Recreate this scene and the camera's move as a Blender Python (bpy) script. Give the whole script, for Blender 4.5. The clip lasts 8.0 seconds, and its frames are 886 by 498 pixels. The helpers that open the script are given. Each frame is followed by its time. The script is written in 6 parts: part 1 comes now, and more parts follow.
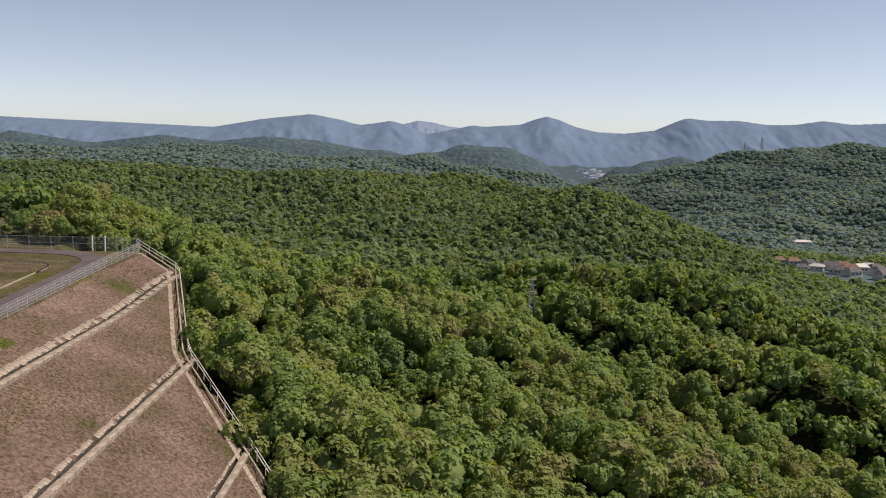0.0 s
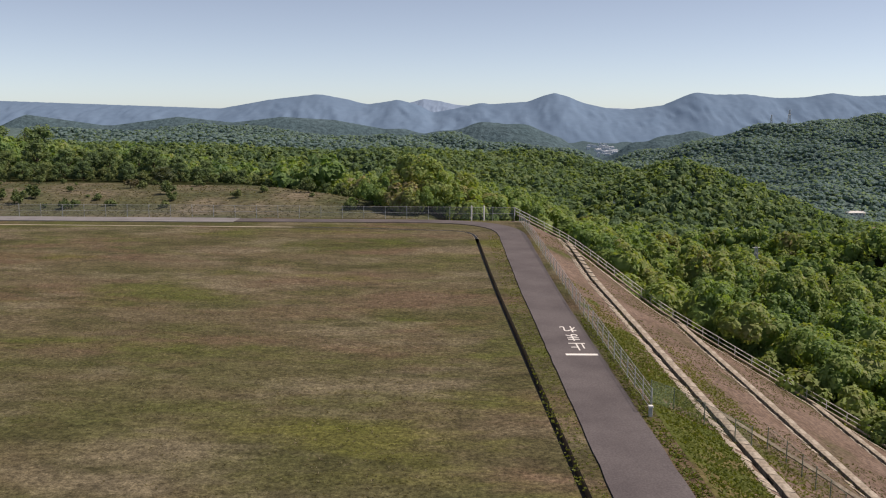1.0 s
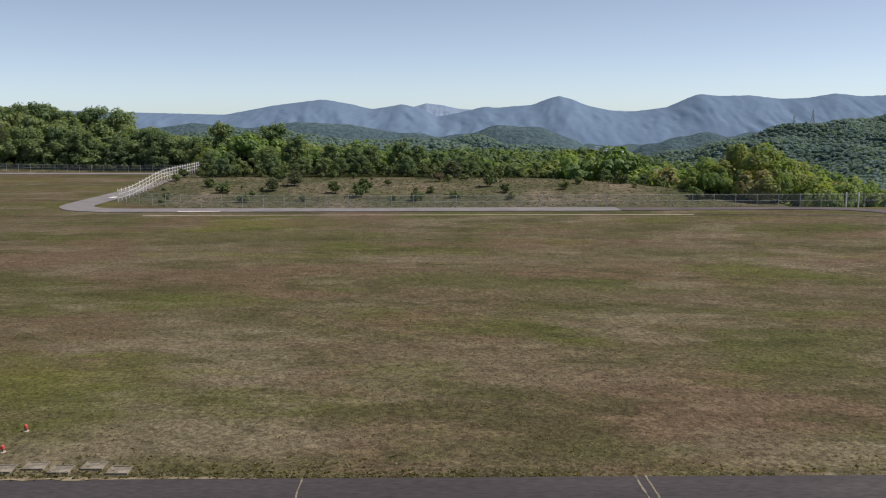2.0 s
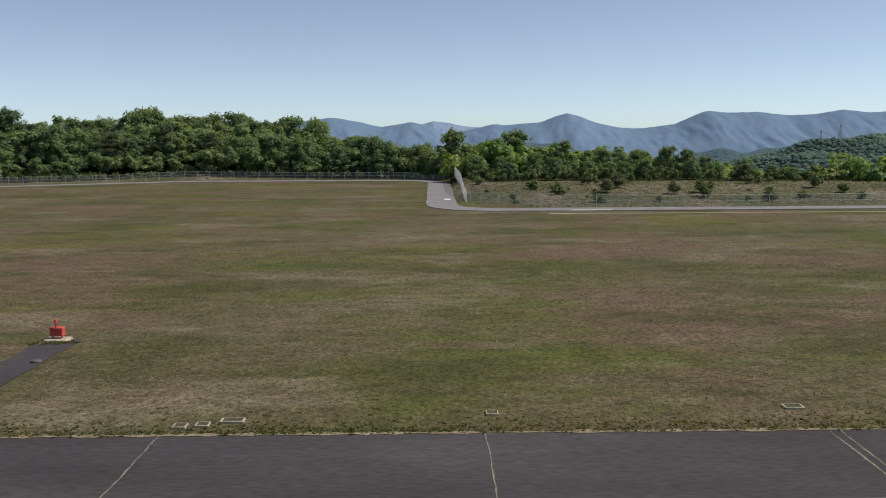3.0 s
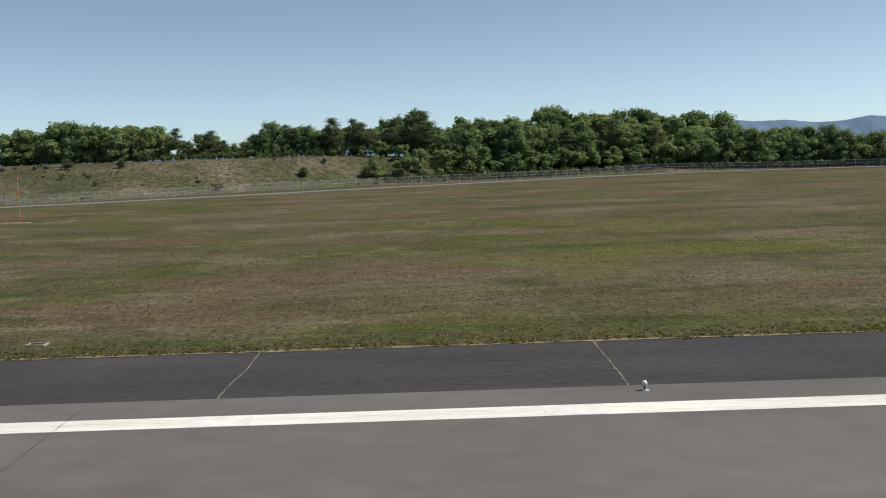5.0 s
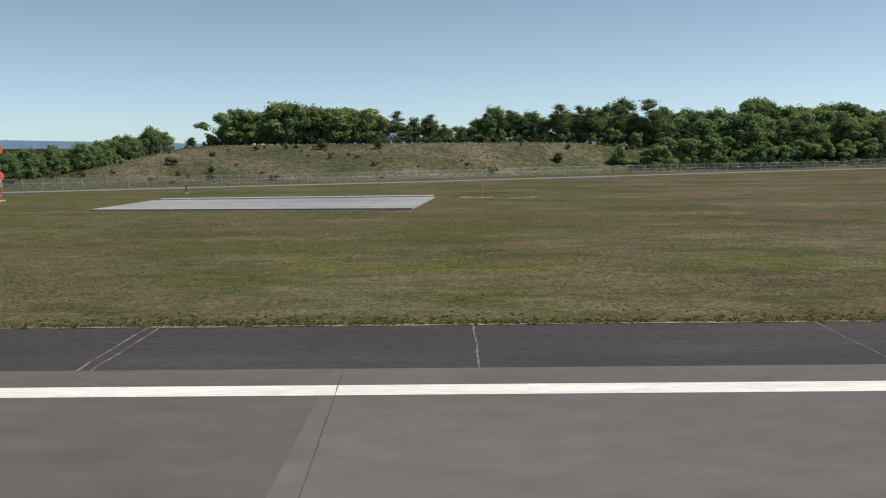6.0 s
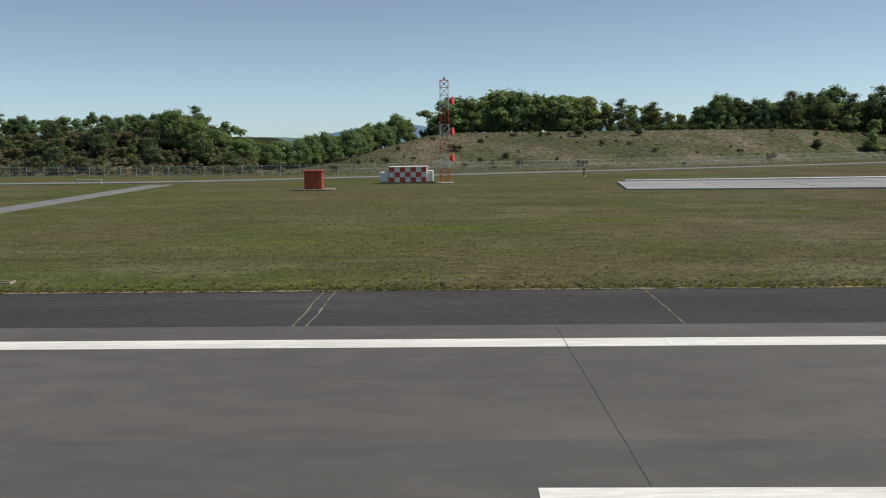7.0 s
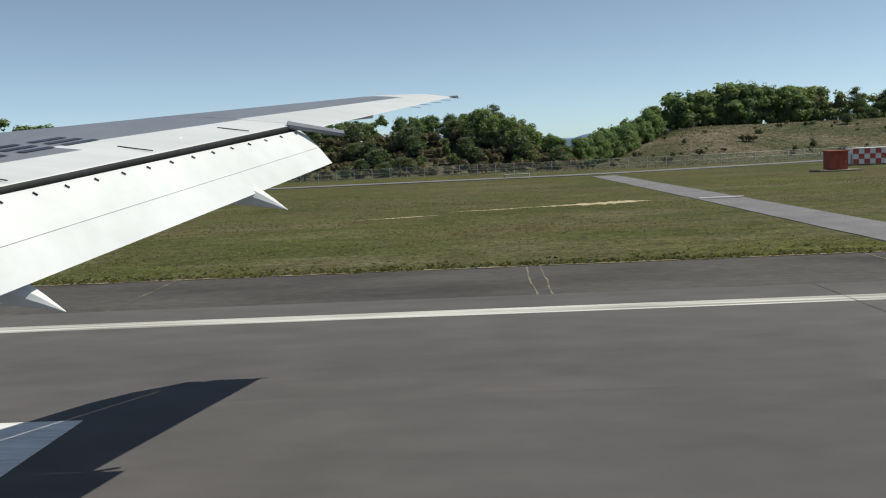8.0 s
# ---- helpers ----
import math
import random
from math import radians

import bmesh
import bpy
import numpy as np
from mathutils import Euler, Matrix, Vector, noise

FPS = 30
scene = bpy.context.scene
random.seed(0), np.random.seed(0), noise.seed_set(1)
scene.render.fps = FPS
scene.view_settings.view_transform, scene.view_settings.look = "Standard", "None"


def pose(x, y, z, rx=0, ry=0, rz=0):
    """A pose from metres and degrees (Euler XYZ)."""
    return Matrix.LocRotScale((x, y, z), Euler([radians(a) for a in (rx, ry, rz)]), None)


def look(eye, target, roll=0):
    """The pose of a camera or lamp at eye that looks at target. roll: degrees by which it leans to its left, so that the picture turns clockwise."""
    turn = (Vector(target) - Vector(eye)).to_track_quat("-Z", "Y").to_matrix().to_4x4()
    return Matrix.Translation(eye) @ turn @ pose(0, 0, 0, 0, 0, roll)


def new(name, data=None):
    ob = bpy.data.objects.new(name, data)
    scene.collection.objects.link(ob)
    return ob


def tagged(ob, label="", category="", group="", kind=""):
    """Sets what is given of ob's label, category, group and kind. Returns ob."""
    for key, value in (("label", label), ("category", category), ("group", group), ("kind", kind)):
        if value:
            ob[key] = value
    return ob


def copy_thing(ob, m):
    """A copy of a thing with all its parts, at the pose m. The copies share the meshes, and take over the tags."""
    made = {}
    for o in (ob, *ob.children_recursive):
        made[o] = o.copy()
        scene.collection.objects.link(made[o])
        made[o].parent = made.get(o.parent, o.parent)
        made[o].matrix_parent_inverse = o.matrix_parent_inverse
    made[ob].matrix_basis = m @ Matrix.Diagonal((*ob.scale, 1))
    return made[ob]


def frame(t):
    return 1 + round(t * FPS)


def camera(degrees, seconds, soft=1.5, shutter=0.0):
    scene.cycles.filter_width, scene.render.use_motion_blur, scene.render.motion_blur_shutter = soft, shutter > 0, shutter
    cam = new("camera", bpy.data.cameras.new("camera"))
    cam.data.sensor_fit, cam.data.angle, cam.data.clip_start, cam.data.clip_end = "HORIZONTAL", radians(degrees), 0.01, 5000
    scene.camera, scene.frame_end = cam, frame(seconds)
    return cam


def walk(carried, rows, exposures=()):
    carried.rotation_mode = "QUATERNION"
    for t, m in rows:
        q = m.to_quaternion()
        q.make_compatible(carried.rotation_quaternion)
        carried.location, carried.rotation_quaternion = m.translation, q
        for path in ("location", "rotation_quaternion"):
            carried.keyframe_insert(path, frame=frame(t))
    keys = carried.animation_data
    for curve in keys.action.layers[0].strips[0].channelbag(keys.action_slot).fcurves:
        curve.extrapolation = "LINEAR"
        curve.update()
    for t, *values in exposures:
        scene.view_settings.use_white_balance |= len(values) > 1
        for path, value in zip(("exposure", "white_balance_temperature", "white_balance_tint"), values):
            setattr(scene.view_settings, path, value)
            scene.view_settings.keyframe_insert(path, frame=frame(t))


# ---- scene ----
# The camera rides in an airliner's cabin, landing on a hilltop runway: x runs back along the runway, y away from it.
PATH = [
    (0, look((-0.721, 1.688, 11.883), (-0.651, 21.528, 9.343), 1.3)),
    (0.5, look((-18.668, 0.349, 11.173), (-18.578, 20.169, 8.573), 1.0)),
    (0.7, look((-25.848, -0.078, 10.843), (-25.778, 19.732, 8.103), 0.5)),
    (1, look((-36.651, -0.521, 10.495), (-36.581, 19.249, 7.495), 0.4)),
    (1.2, look((-43.951, -0.629, 10.216), (-43.871, 19.121, 7.066), 0.2)),
    (2.5, look((-91.88, -0.39, 8.154), (-91.73, 19.42, 5.384), -0.2)),
    (2.7, look((-99.29, -0.369, 7.839), (-99.14, 19.441, 5.099), -0.1)),
    (2.9, look((-106.564, -0.411, 7.486), (-106.434, 19.419, 4.906), -0.5)),
    (3, look((-110.233, -0.486, 7.327), (-110.083, 19.354, 4.807), -0.4)),
    (3.3, look((-121.263, -0.805, 6.886), (-121.093, 19.055, 4.466), -0.7)),
    (3.5, look((-128.66, -0.704, 6.469), (-128.51, 19.156, 4.179), -1.1)),
    (3.7, look((-136.262, -0.861, 6.164), (-136.182, 19.029, 4.014), -1.8)),
    (4, look((-147.612, -0.64, 5.607), (-147.742, 19.25, 3.567), -2.6)),
    (5.5, look((-203.964, -0.443, 4.532), (-204.084, 19.437, 2.322), -1.3)),
    (6, look((-222.607, -0.194, 4.258), (-222.787, 19.686, 1.998), -0.6)),
    (6.2, look((-229.874, -0.184, 4.117), (-230.054, 19.686, 1.867), -0.4)),
    (6.5, look((-240.462, -0.376, 3.981), (-240.822, 19.484, 1.651), -0.5)),
    (6.7, look((-247.703, -0.44, 3.825), (-248.113, 19.42, 1.485), -0.6)),
    (7, look((-258.672, -0.674, 3.648), (-259.202, 19.176, 1.258), -0.7)),
    (7.5, look((-277.029, -0.51, 3.189), (-277.659, 19.34, 0.829), -1.4)),
    (7.7, look((-284.316, -0.548, 3.066), (-285.056, 19.292, 0.686), -1.7)),
    (7.8, look((-287.982, -0.468, 2.977), (-288.752, 19.382, 0.637), -1.8)),
    (8, look((-295.384, -0.219, 2.812), (-296.344, 19.641, 0.662), -2.7)),
]
cam = camera(51.8, 8.0, soft=1.1)
walk(cam, PATH, [(0, 0.27, 7850, 23), (1.2, 0.27, 7600, 19), (2.5, 0.22, 7050, 15), (4, 0.17, 7000, 8), (6, 0.22, 7020, 7), (6.5, 0.17, 7000, 6), (7, 0.06, 6980, 6), (7.5, 0.18, 6980, 6), (8, 0.15, 6880, 5)])

# ---- sky and sun ----
SUN = Vector((2.62, 0.21, 3.47)).normalized()
world = bpy.data.worlds.new("sky")
scene.world = world
world.use_nodes = True
wn = world.node_tree
sky = wn.nodes.new("ShaderNodeTexSky")
sky.sky_type = 'NISHITA'
sky.sun_disc = False
sky.sun_elevation = math.asin(SUN.z)
sky.sun_rotation = math.atan2(SUN.x, SUN.y)
sky.altitude = 300
sky.air_density, sky.dust_density, sky.ozone_density = 0.5, 0.3, 3.0
tint = wn.nodes.new("ShaderNodeMix")
tint.data_type, tint.blend_type = 'RGBA', 'MULTIPLY'
tint.inputs[0].default_value = 1.0
tint.inputs[7].default_value = (0.898, 0.988, 1.0, 1)
pale = wn.nodes.new("ShaderNodeHueSaturation")
pale.inputs["Saturation"].default_value = 0.73
wn.links.new(sky.outputs[0], pale.inputs["Color"])
wn.links.new(pale.outputs[0], tint.inputs[6])
wn.links.new(tint.outputs[2], wn.nodes["Background"].inputs[0])
wn.nodes["Background"].inputs[1].default_value = 0.112
sun_data = bpy.data.lights.new("sun", 'SUN')
sun_data.energy, sun_data.angle, sun_data.color = 4.0, radians(0.5), (1.0, 0.955, 0.885)
sun = new("sun", sun_data)
sun.matrix_world = look((0, 0, 100), Vector((0, 0, 100)) - SUN)
scene.view_settings.exposure = 0.0

# ---- helpers of the scene ----
rng = np.random.default_rng(7)
RND = random.Random(11)


def ramp(nt, stops):
    r = nt.nodes.new("ShaderNodeValToRGB")
    while len(r.color_ramp.elements) < len(stops):
        r.color_ramp.elements.new(0.5)
    for e, (p, c) in zip(r.color_ramp.elements, stops):
        e.position, e.color = p, (*c, 1)
    return r


def noise_node(nt, coord, scale, detail=4.0, stretch=(1, 1, 1), rough=0.55):
    m = nt.nodes.new("ShaderNodeMapping")
    m.inputs["Scale"].default_value = stretch
    nt.links.new(coord, m.inputs["Vector"])
    n = nt.nodes.new("ShaderNodeTexNoise")
    n.inputs["Scale"].default_value, n.inputs["Detail"].default_value, n.inputs["Roughness"].default_value = scale, detail, rough
    nt.links.new(m.outputs[0], n.inputs["Vector"])
    return n


def mixed(nt, fac, a, b, blend='MIX'):
    x = nt.nodes.new("ShaderNodeMix")
    x.data_type, x.blend_type = 'RGBA', blend
    for sock, v in ((x.inputs[0], fac), (x.inputs[6], a), (x.inputs[7], b)):
        if hasattr(v, "links"):
            nt.links.new(v, sock)
        elif isinstance(v, (int, float)):
            sock.default_value = v
        else:
            sock.default_value = (*v, 1)
    return x.outputs[2]


def surface(name, stops, scale=1.0, fine=12.0, fine_amount=0.35, rough=0.85, bump=0.3, bump_dist=0.02, stretch=(1, 1, 1), metal=0.0, detail=5.0, spec=0.3):
    """A two-scale surface: a coarse noise through a colour ramp, and a fine one as grain and relief."""
    m = bpy.data.materials.new(name)
    m.use_nodes = True
    nt = m.node_tree
    p = nt.nodes["Principled BSDF"]
    tc = nt.nodes.new("ShaderNodeTexCoord").outputs["Object"]
    n1 = noise_node(nt, tc, scale, detail, stretch)
    col = ramp(nt, stops)
    nt.links.new(n1.outputs["Fac"], col.inputs[0])
    n2 = noise_node(nt, tc, fine, 3.0, stretch)
    g = ramp(nt, [(0.3, (1 - fine_amount,) * 3), (0.7, (1 + fine_amount * 0.5,) * 3)])
    nt.links.new(n2.outputs["Fac"], g.inputs[0])
    c = mixed(nt, 1.0, col.outputs[0], g.outputs[0], 'MULTIPLY')
    nt.links.new(c, p.inputs["Base Color"])
    p.inputs["Roughness"].default_value, p.inputs["Metallic"].default_value, p.inputs["Specular IOR Level"].default_value = rough, metal, spec
    if bump:
        b = nt.nodes.new("ShaderNodeBump")
        b.inputs["Strength"].default_value, b.inputs["Distance"].default_value = bump, bump_dist
        nt.links.new(n2.outputs["Fac"], b.inputs["Height"])
        nt.links.new(b.outputs[0], p.inputs["Normal"])
    return m


def foliage(name, stops, patch=0.22, through_light=0.26, tone=0.0, gloss=0.25):
    """Leaves: colour by patches of the stand, by each leaf clump and by object, with light shining through."""
    m = bpy.data.materials.new(name)
    m.use_nodes = True
    nt = m.node_tree
    p = nt.nodes["Principled BSDF"]
    out = nt.nodes["Material Output"]
    geo = nt.nodes.new("ShaderNodeNewGeometry")
    n1 = noise_node(nt, geo.outputs["Position"], patch, 3.0)
    info = nt.nodes.new("ShaderNodeObjectInfo")
    n0 = noise_node(nt, geo.outputs["Position"], patch * 0.16, 2.0)
    both = nt.nodes.new("ShaderNodeMath")
    both.operation = 'MULTIPLY_ADD'
    nt.links.new(n0.outputs["Fac"], both.inputs[0])
    both.inputs[1].default_value = 0.55
    nt.links.new(n1.outputs["Fac"], both.inputs[2])
    add = nt.nodes.new("ShaderNodeMath")
    add.operation = 'MULTIPLY_ADD'
    nt.links.new(geo.outputs["Random Per Island"], add.inputs[0])
    add.inputs[1].default_value = 0.24
    nt.links.new(both.outputs[0], add.inputs[2])
    add2 = nt.nodes.new("ShaderNodeMath")
    add2.operation = 'MULTIPLY_ADD'
    nt.links.new(info.outputs["Random"], add2.inputs[0])
    add2.inputs[1].default_value = 0.3
    nt.links.new(add.outputs[0], add2.inputs[2])
    off = nt.nodes.new("ShaderNodeMath")
    off.operation = 'SUBTRACT'
    nt.links.new(add2.outputs[0], off.inputs[0])
    off.inputs[1].default_value = 0.54
    if tone:  # each crown of a joined stand has a tone of its own
        own = nt.nodes.new("ShaderNodeAttribute")
        own.attribute_name = "tone"
        more = nt.nodes.new("ShaderNodeMath")
        more.operation = 'MULTIPLY_ADD'
        nt.links.new(own.outputs["Fac"], more.inputs[0])
        more.inputs[1].default_value = tone
        nt.links.new(add2.outputs[0], more.inputs[2])
        nt.links.new(more.outputs[0], off.inputs[0])
        off.inputs[1].default_value = 0.54 + tone / 2
    col = ramp(nt, stops)
    nt.links.new(off.outputs[0], col.inputs[0])
    nt.links.new(col.outputs[0], p.inputs["Base Color"])
    p.inputs["Roughness"].default_value, p.inputs["Specular IOR Level"].default_value = 0.6, gloss
    tr = nt.nodes.new("ShaderNodeBsdfTranslucent")
    nt.links.new(mixed(nt, 1.0, col.outputs[0], (1.3, 1.25, 0.5), 'MULTIPLY'), tr.inputs["Color"])
    ms = nt.nodes.new("ShaderNodeMixShader")
    ms.inputs[0].default_value = through_light
    nt.links.new(p.outputs[0], ms.inputs[1])
    nt.links.new(tr.outputs[0], ms.inputs[2])
    nt.links.new(ms.outputs[0], out.inputs["Surface"])
    return m


def netting(name, rgb, cover):
    """Wire netting too fine to tell apart: mostly open."""
    m = bpy.data.materials.new(name)
    m.use_nodes = True
    nt = m.node_tree
    p = nt.nodes["Principled BSDF"]
    p.inputs["Base Color"].default_value, p.inputs["Roughness"].default_value = (*rgb, 1), 0.5
    t = nt.nodes.new("ShaderNodeBsdfTransparent")
    ms = nt.nodes.new("ShaderNodeMixShader")
    ms.inputs[0].default_value = cover
    nt.links.new(t.outputs[0], ms.inputs[1])
    nt.links.new(p.outputs[0], ms.inputs[2])
    nt.links.new(ms.outputs[0], nt.nodes["Material Output"].inputs["Surface"])
    return m


def fast_mesh(name, verts, faces, mats, index=None, smooth=False):
    """A mesh from arrays; faces all with the same number of corners."""
    me = bpy.data.meshes.new(name)
    v, f = np.asarray(verts, dtype=np.float32), np.asarray(faces, dtype=np.int32)
    k = f.shape[1]
    me.vertices.add(len(v))
    me.vertices.foreach_set("co", v.ravel())
    me.loops.add(f.size)
    me.loops.foreach_set("vertex_index", f.ravel())
    me.polygons.add(len(f))
    me.polygons.foreach_set("loop_start", np.arange(len(f), dtype=np.int32) * k)
    if index is not None:
        me.polygons.foreach_set("material_index", np.asarray(index, dtype=np.int32))
    me.polygons.foreach_set("use_smooth", np.full(len(f), smooth))
    me.update(calc_edges=True)
    for m in mats:
        me.materials.append(m)
    return me


def box(bm, c, s, bevel=0.0, turn=0.0):
    """A box of size s round c, turned about z by degrees, added to bm."""
    r = bmesh.ops.create_cube(bm, size=1.0, matrix=Matrix.Translation(c) @ Matrix.Rotation(radians(turn), 4, 'Z') @ Matrix.Diagonal((*s, 1)))
    if bevel:
        es = list({e for v in r["verts"] for e in v.link_edges})
        bmesh.ops.bevel(bm, geom=es, offset=bevel, segments=1, affect='EDGES')


def rod(bm, a, b, r0, r1=None, n=6):
    """A round bar from a to b."""
    a, b = Vector(a), Vector(b)
    d = b - a
    m = Matrix.Translation((a + b) / 2) @ d.to_track_quat('Z', 'Y').to_matrix().to_4x4()
    bmesh.ops.create_cone(bm, cap_ends=True, segments=n, radius1=r0, radius2=r0 if r1 is None else r1, depth=d.length, matrix=m)


def bm_mesh(name, bm, material):
    me = bpy.data.meshes.new(name)
    bm.to_mesh(me)
    bm.free()
    me.materials.append(material)
    return me


def thing(name, at, label, category, group="", kind=""):
    ob = new(name)
    ob.location = at
    return tagged(ob, label, category, group, kind)


def part(name, bm, material, parent, label=""):
    ob = new(name, bm if isinstance(bm, bpy.types.Mesh) else bm_mesh(name, bm, material))
    ob.parent = parent
    return tagged(ob, label)


def smooth01(a):
    a = np.clip(a, 0, 1)
    return a * a * (3 - 2 * a)


def along(poly, step):
    """Points every step metres along a polyline, with the way's angle in degrees."""
    out, rest = [], 0.0
    for (x0, y0), (x1, y1) in zip(poly, poly[1:]):
        d = math.hypot(x1 - x0, y1 - y0)
        t = rest
        while t < d:
            out.append((x0 + (x1 - x0) * t / d, y0 + (y1 - y0) * t / d, math.degrees(math.atan2(y1 - y0, x1 - x0))))
            t += step
        rest = t - d
    return out


# ---- materials ----


def meadow(name):
    """Mown airfield grass: greens and browns in long drifts, fresh green and worn patches, tufty grain."""
    m = bpy.data.materials.new(name)
    m.use_nodes = True
    nt = m.node_tree
    p = nt.nodes["Principled BSDF"]
    tc = nt.nodes.new("ShaderNodeTexCoord").outputs["Object"]
    base = ramp(nt, [(0.36, (0.078, 0.084, 0.034)), (0.46, (0.100, 0.094, 0.048)), (0.54, (0.120, 0.101, 0.062)), (0.64, (0.138, 0.118, 0.077))])
    nt.links.new(noise_node(nt, tc, 0.09, 7.0, (0.65, 1.25, 1)).outputs["Fac"], base.inputs[0])
    c = base.outputs[0]
    for scale, stretch, lo, hi, rgb, amount in ((0.13, (0.6, 1.2, 1), 0.50, 0.62, (0.078, 0.096, 0.022), 0.7), (0.10, (0.65, 1.25, 2), 0.49, 0.60, (0.136, 0.094, 0.066), 0.75),
                                                (0.16, (0.65, 1.15, 3), 0.52, 0.63, (0.176, 0.154, 0.106), 0.7), (0.20, (0.6, 1.2, 4), 0.51, 0.62, (0.060, 0.062, 0.026), 0.7), (0.08, (0.6, 1.4, 5), 0.57, 0.66, (0.118, 0.128, 0.026), 0.55)):
        f = ramp(nt, [(lo, (0, 0, 0)), (hi, (amount,) * 3)])
        nt.links.new(noise_node(nt, tc, scale, 6.0, stretch, 0.62).outputs["Fac"], f.inputs[0])
        c = mixed(nt, f.outputs[0], c, rgb)
    sep = nt.nodes.new("ShaderNodeSeparateXYZ")
    nt.links.new(tc, sep.inputs[0])
    lush = nt.nodes.new("ShaderNodeMapRange")
    nt.links.new(sep.outputs[0], lush.inputs["Value"])
    lush.inputs["From Min"].default_value, lush.inputs["From Max"].default_value = -205, -275
    lush.inputs["To Max"].default_value = 0.45
    c = mixed(nt, lush.outputs[0], c, (0.100, 0.116, 0.036))
    for scale, stretch, amount in ((1.1, (0.8, 1.2, 1), 0.30), (14.0, (1, 1, 1), 0.46), (5.0, (1, 1, 1), 0.50)):
        g = ramp(nt, [(0.32, (1 - amount,) * 3), (0.68, (1 + amount * 0.7,) * 3)])
        fine = noise_node(nt, tc, scale, 4.0, stretch, 0.65)
        nt.links.new(fine.outputs["Fac"], g.inputs[0])
        c = mixed(nt, 1.0, c, g.outputs[0], 'MULTIPLY')
    nt.links.new(c, p.inputs["Base Color"])
    p.inputs["Roughness"].default_value, p.inputs["Specular IOR Level"].default_value = 0.95, 0.08
    b = nt.nodes.new("ShaderNodeBump")
    b.inputs["Strength"].default_value, b.inputs["Distance"].default_value = 0.7, 0.10
    nt.links.new(fine.outputs["Fac"], b.inputs["Height"])
    nt.links.new(b.outputs[0], p.inputs["Normal"])
    return m


M_GRASS = meadow("mown_dry_grass")
M_VERGE = surface("lush_verge_grass", [(0.38, (0.055, 0.072, 0.018)), (0.5, (0.080, 0.096, 0.026)), (0.62, (0.125, 0.105, 0.050))], scale=0.35, fine=4.0, fine_amount=0.45, rough=0.95, bump=0.5, bump_dist=0.08, detail=7.0, spec=0.08)
M_BARE = surface("bare_dusty_earth", [(0.4, (0.17, 0.14, 0.09)), (0.6, (0.26, 0.22, 0.15))], scale=1.5, fine=7, fine_amount=0.4, rough=0.95, bump=0.3)
M_COVER = surface("stained_concrete_lid", [(0.4, (0.17, 0.155, 0.125)), (0.6, (0.25, 0.23, 0.19))], scale=2, fine=9, rough=0.9, bump=0.2)
M_OLDSH = surface("greyed_shoulder_asphalt", [(0.36, (0.060, 0.056, 0.054)), (0.5, (0.082, 0.077, 0.074)), (0.64, (0.102, 0.096, 0.092))], scale=0.35, fine=6, fine_amount=0.25, rough=0.9, bump=0.1, stretch=(0.5, 1.2, 1), detail=7.0, spec=0.2)
M_MIDSH = surface("half_greyed_shoulder_asphalt", [(0.34, (0.052, 0.049, 0.050)), (0.52, (0.072, 0.068, 0.069)), (0.68, (0.092, 0.087, 0.087))], scale=0.3, fine=7, fine_amount=0.28, rough=0.9, bump=0.15, stretch=(0.4, 1.2, 1), detail=7.0, spec=0.2)
M_WORN = surface("rubbed_white_runway_paint", [(0.38, (0.30, 0.29, 0.27)), (0.5, (0.52, 0.51, 0.49)), (0.62, (0.72, 0.71, 0.69))], scale=1.2, fine=9, fine_amount=0.3, rough=0.75, bump=0.05, stretch=(0.12, 5, 1))
M_PATH = surface("pale_path_asphalt", [(0.35, (0.168, 0.167, 0.176)), (0.65, (0.222, 0.220, 0.230))], scale=0.5, fine=14, fine_amount=0.2, rough=0.9, bump=0.15, spec=0.2)
M_SCRUB = surface("dry_scrub_grass", [(0.3, (0.056, 0.070, 0.034)), (0.48, (0.095, 0.096, 0.054)), (0.60, (0.138, 0.122, 0.084)), (0.72, (0.20, 0.168, 0.126))], scale=0.10, fine=1.3, fine_amount=0.6, rough=0.95, bump=0.8, bump_dist=0.2, detail=7.0, spec=0.1)
M_SLOPE = surface("bare_earth_slope", [(0.30, (0.080, 0.086, 0.030)), (0.37, (0.120, 0.098, 0.066)), (0.48, (0.156, 0.113, 0.090)), (0.64, (0.198, 0.148, 0.122))], scale=0.22, fine=4.5, fine_amount=0.6, rough=0.95, bump=0.8, bump_dist=0.15, detail=7.0, spec=0.1)
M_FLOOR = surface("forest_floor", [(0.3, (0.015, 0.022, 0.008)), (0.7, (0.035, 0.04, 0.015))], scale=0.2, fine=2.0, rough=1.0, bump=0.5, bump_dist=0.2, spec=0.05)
# Haze is mixed into this ground colour as a blue cast.
M_FAR = surface("hazed_distant_forest", [(0.35, (0.072, 0.116, 0.124)), (0.5, (0.086, 0.134, 0.138)), (0.65, (0.100, 0.150, 0.148))], scale=0.03, fine=0.2, fine_amount=0.35, rough=1.0, bump=0.5, bump_dist=3.0, detail=6.0, spec=0.05)
M_ROAD = surface("road_asphalt", [(0.35, (0.088, 0.079, 0.084)), (0.65, (0.122, 0.111, 0.116))], scale=0.4, fine=14, fine_amount=0.25, rough=0.9, bump=0.2, spec=0.2)
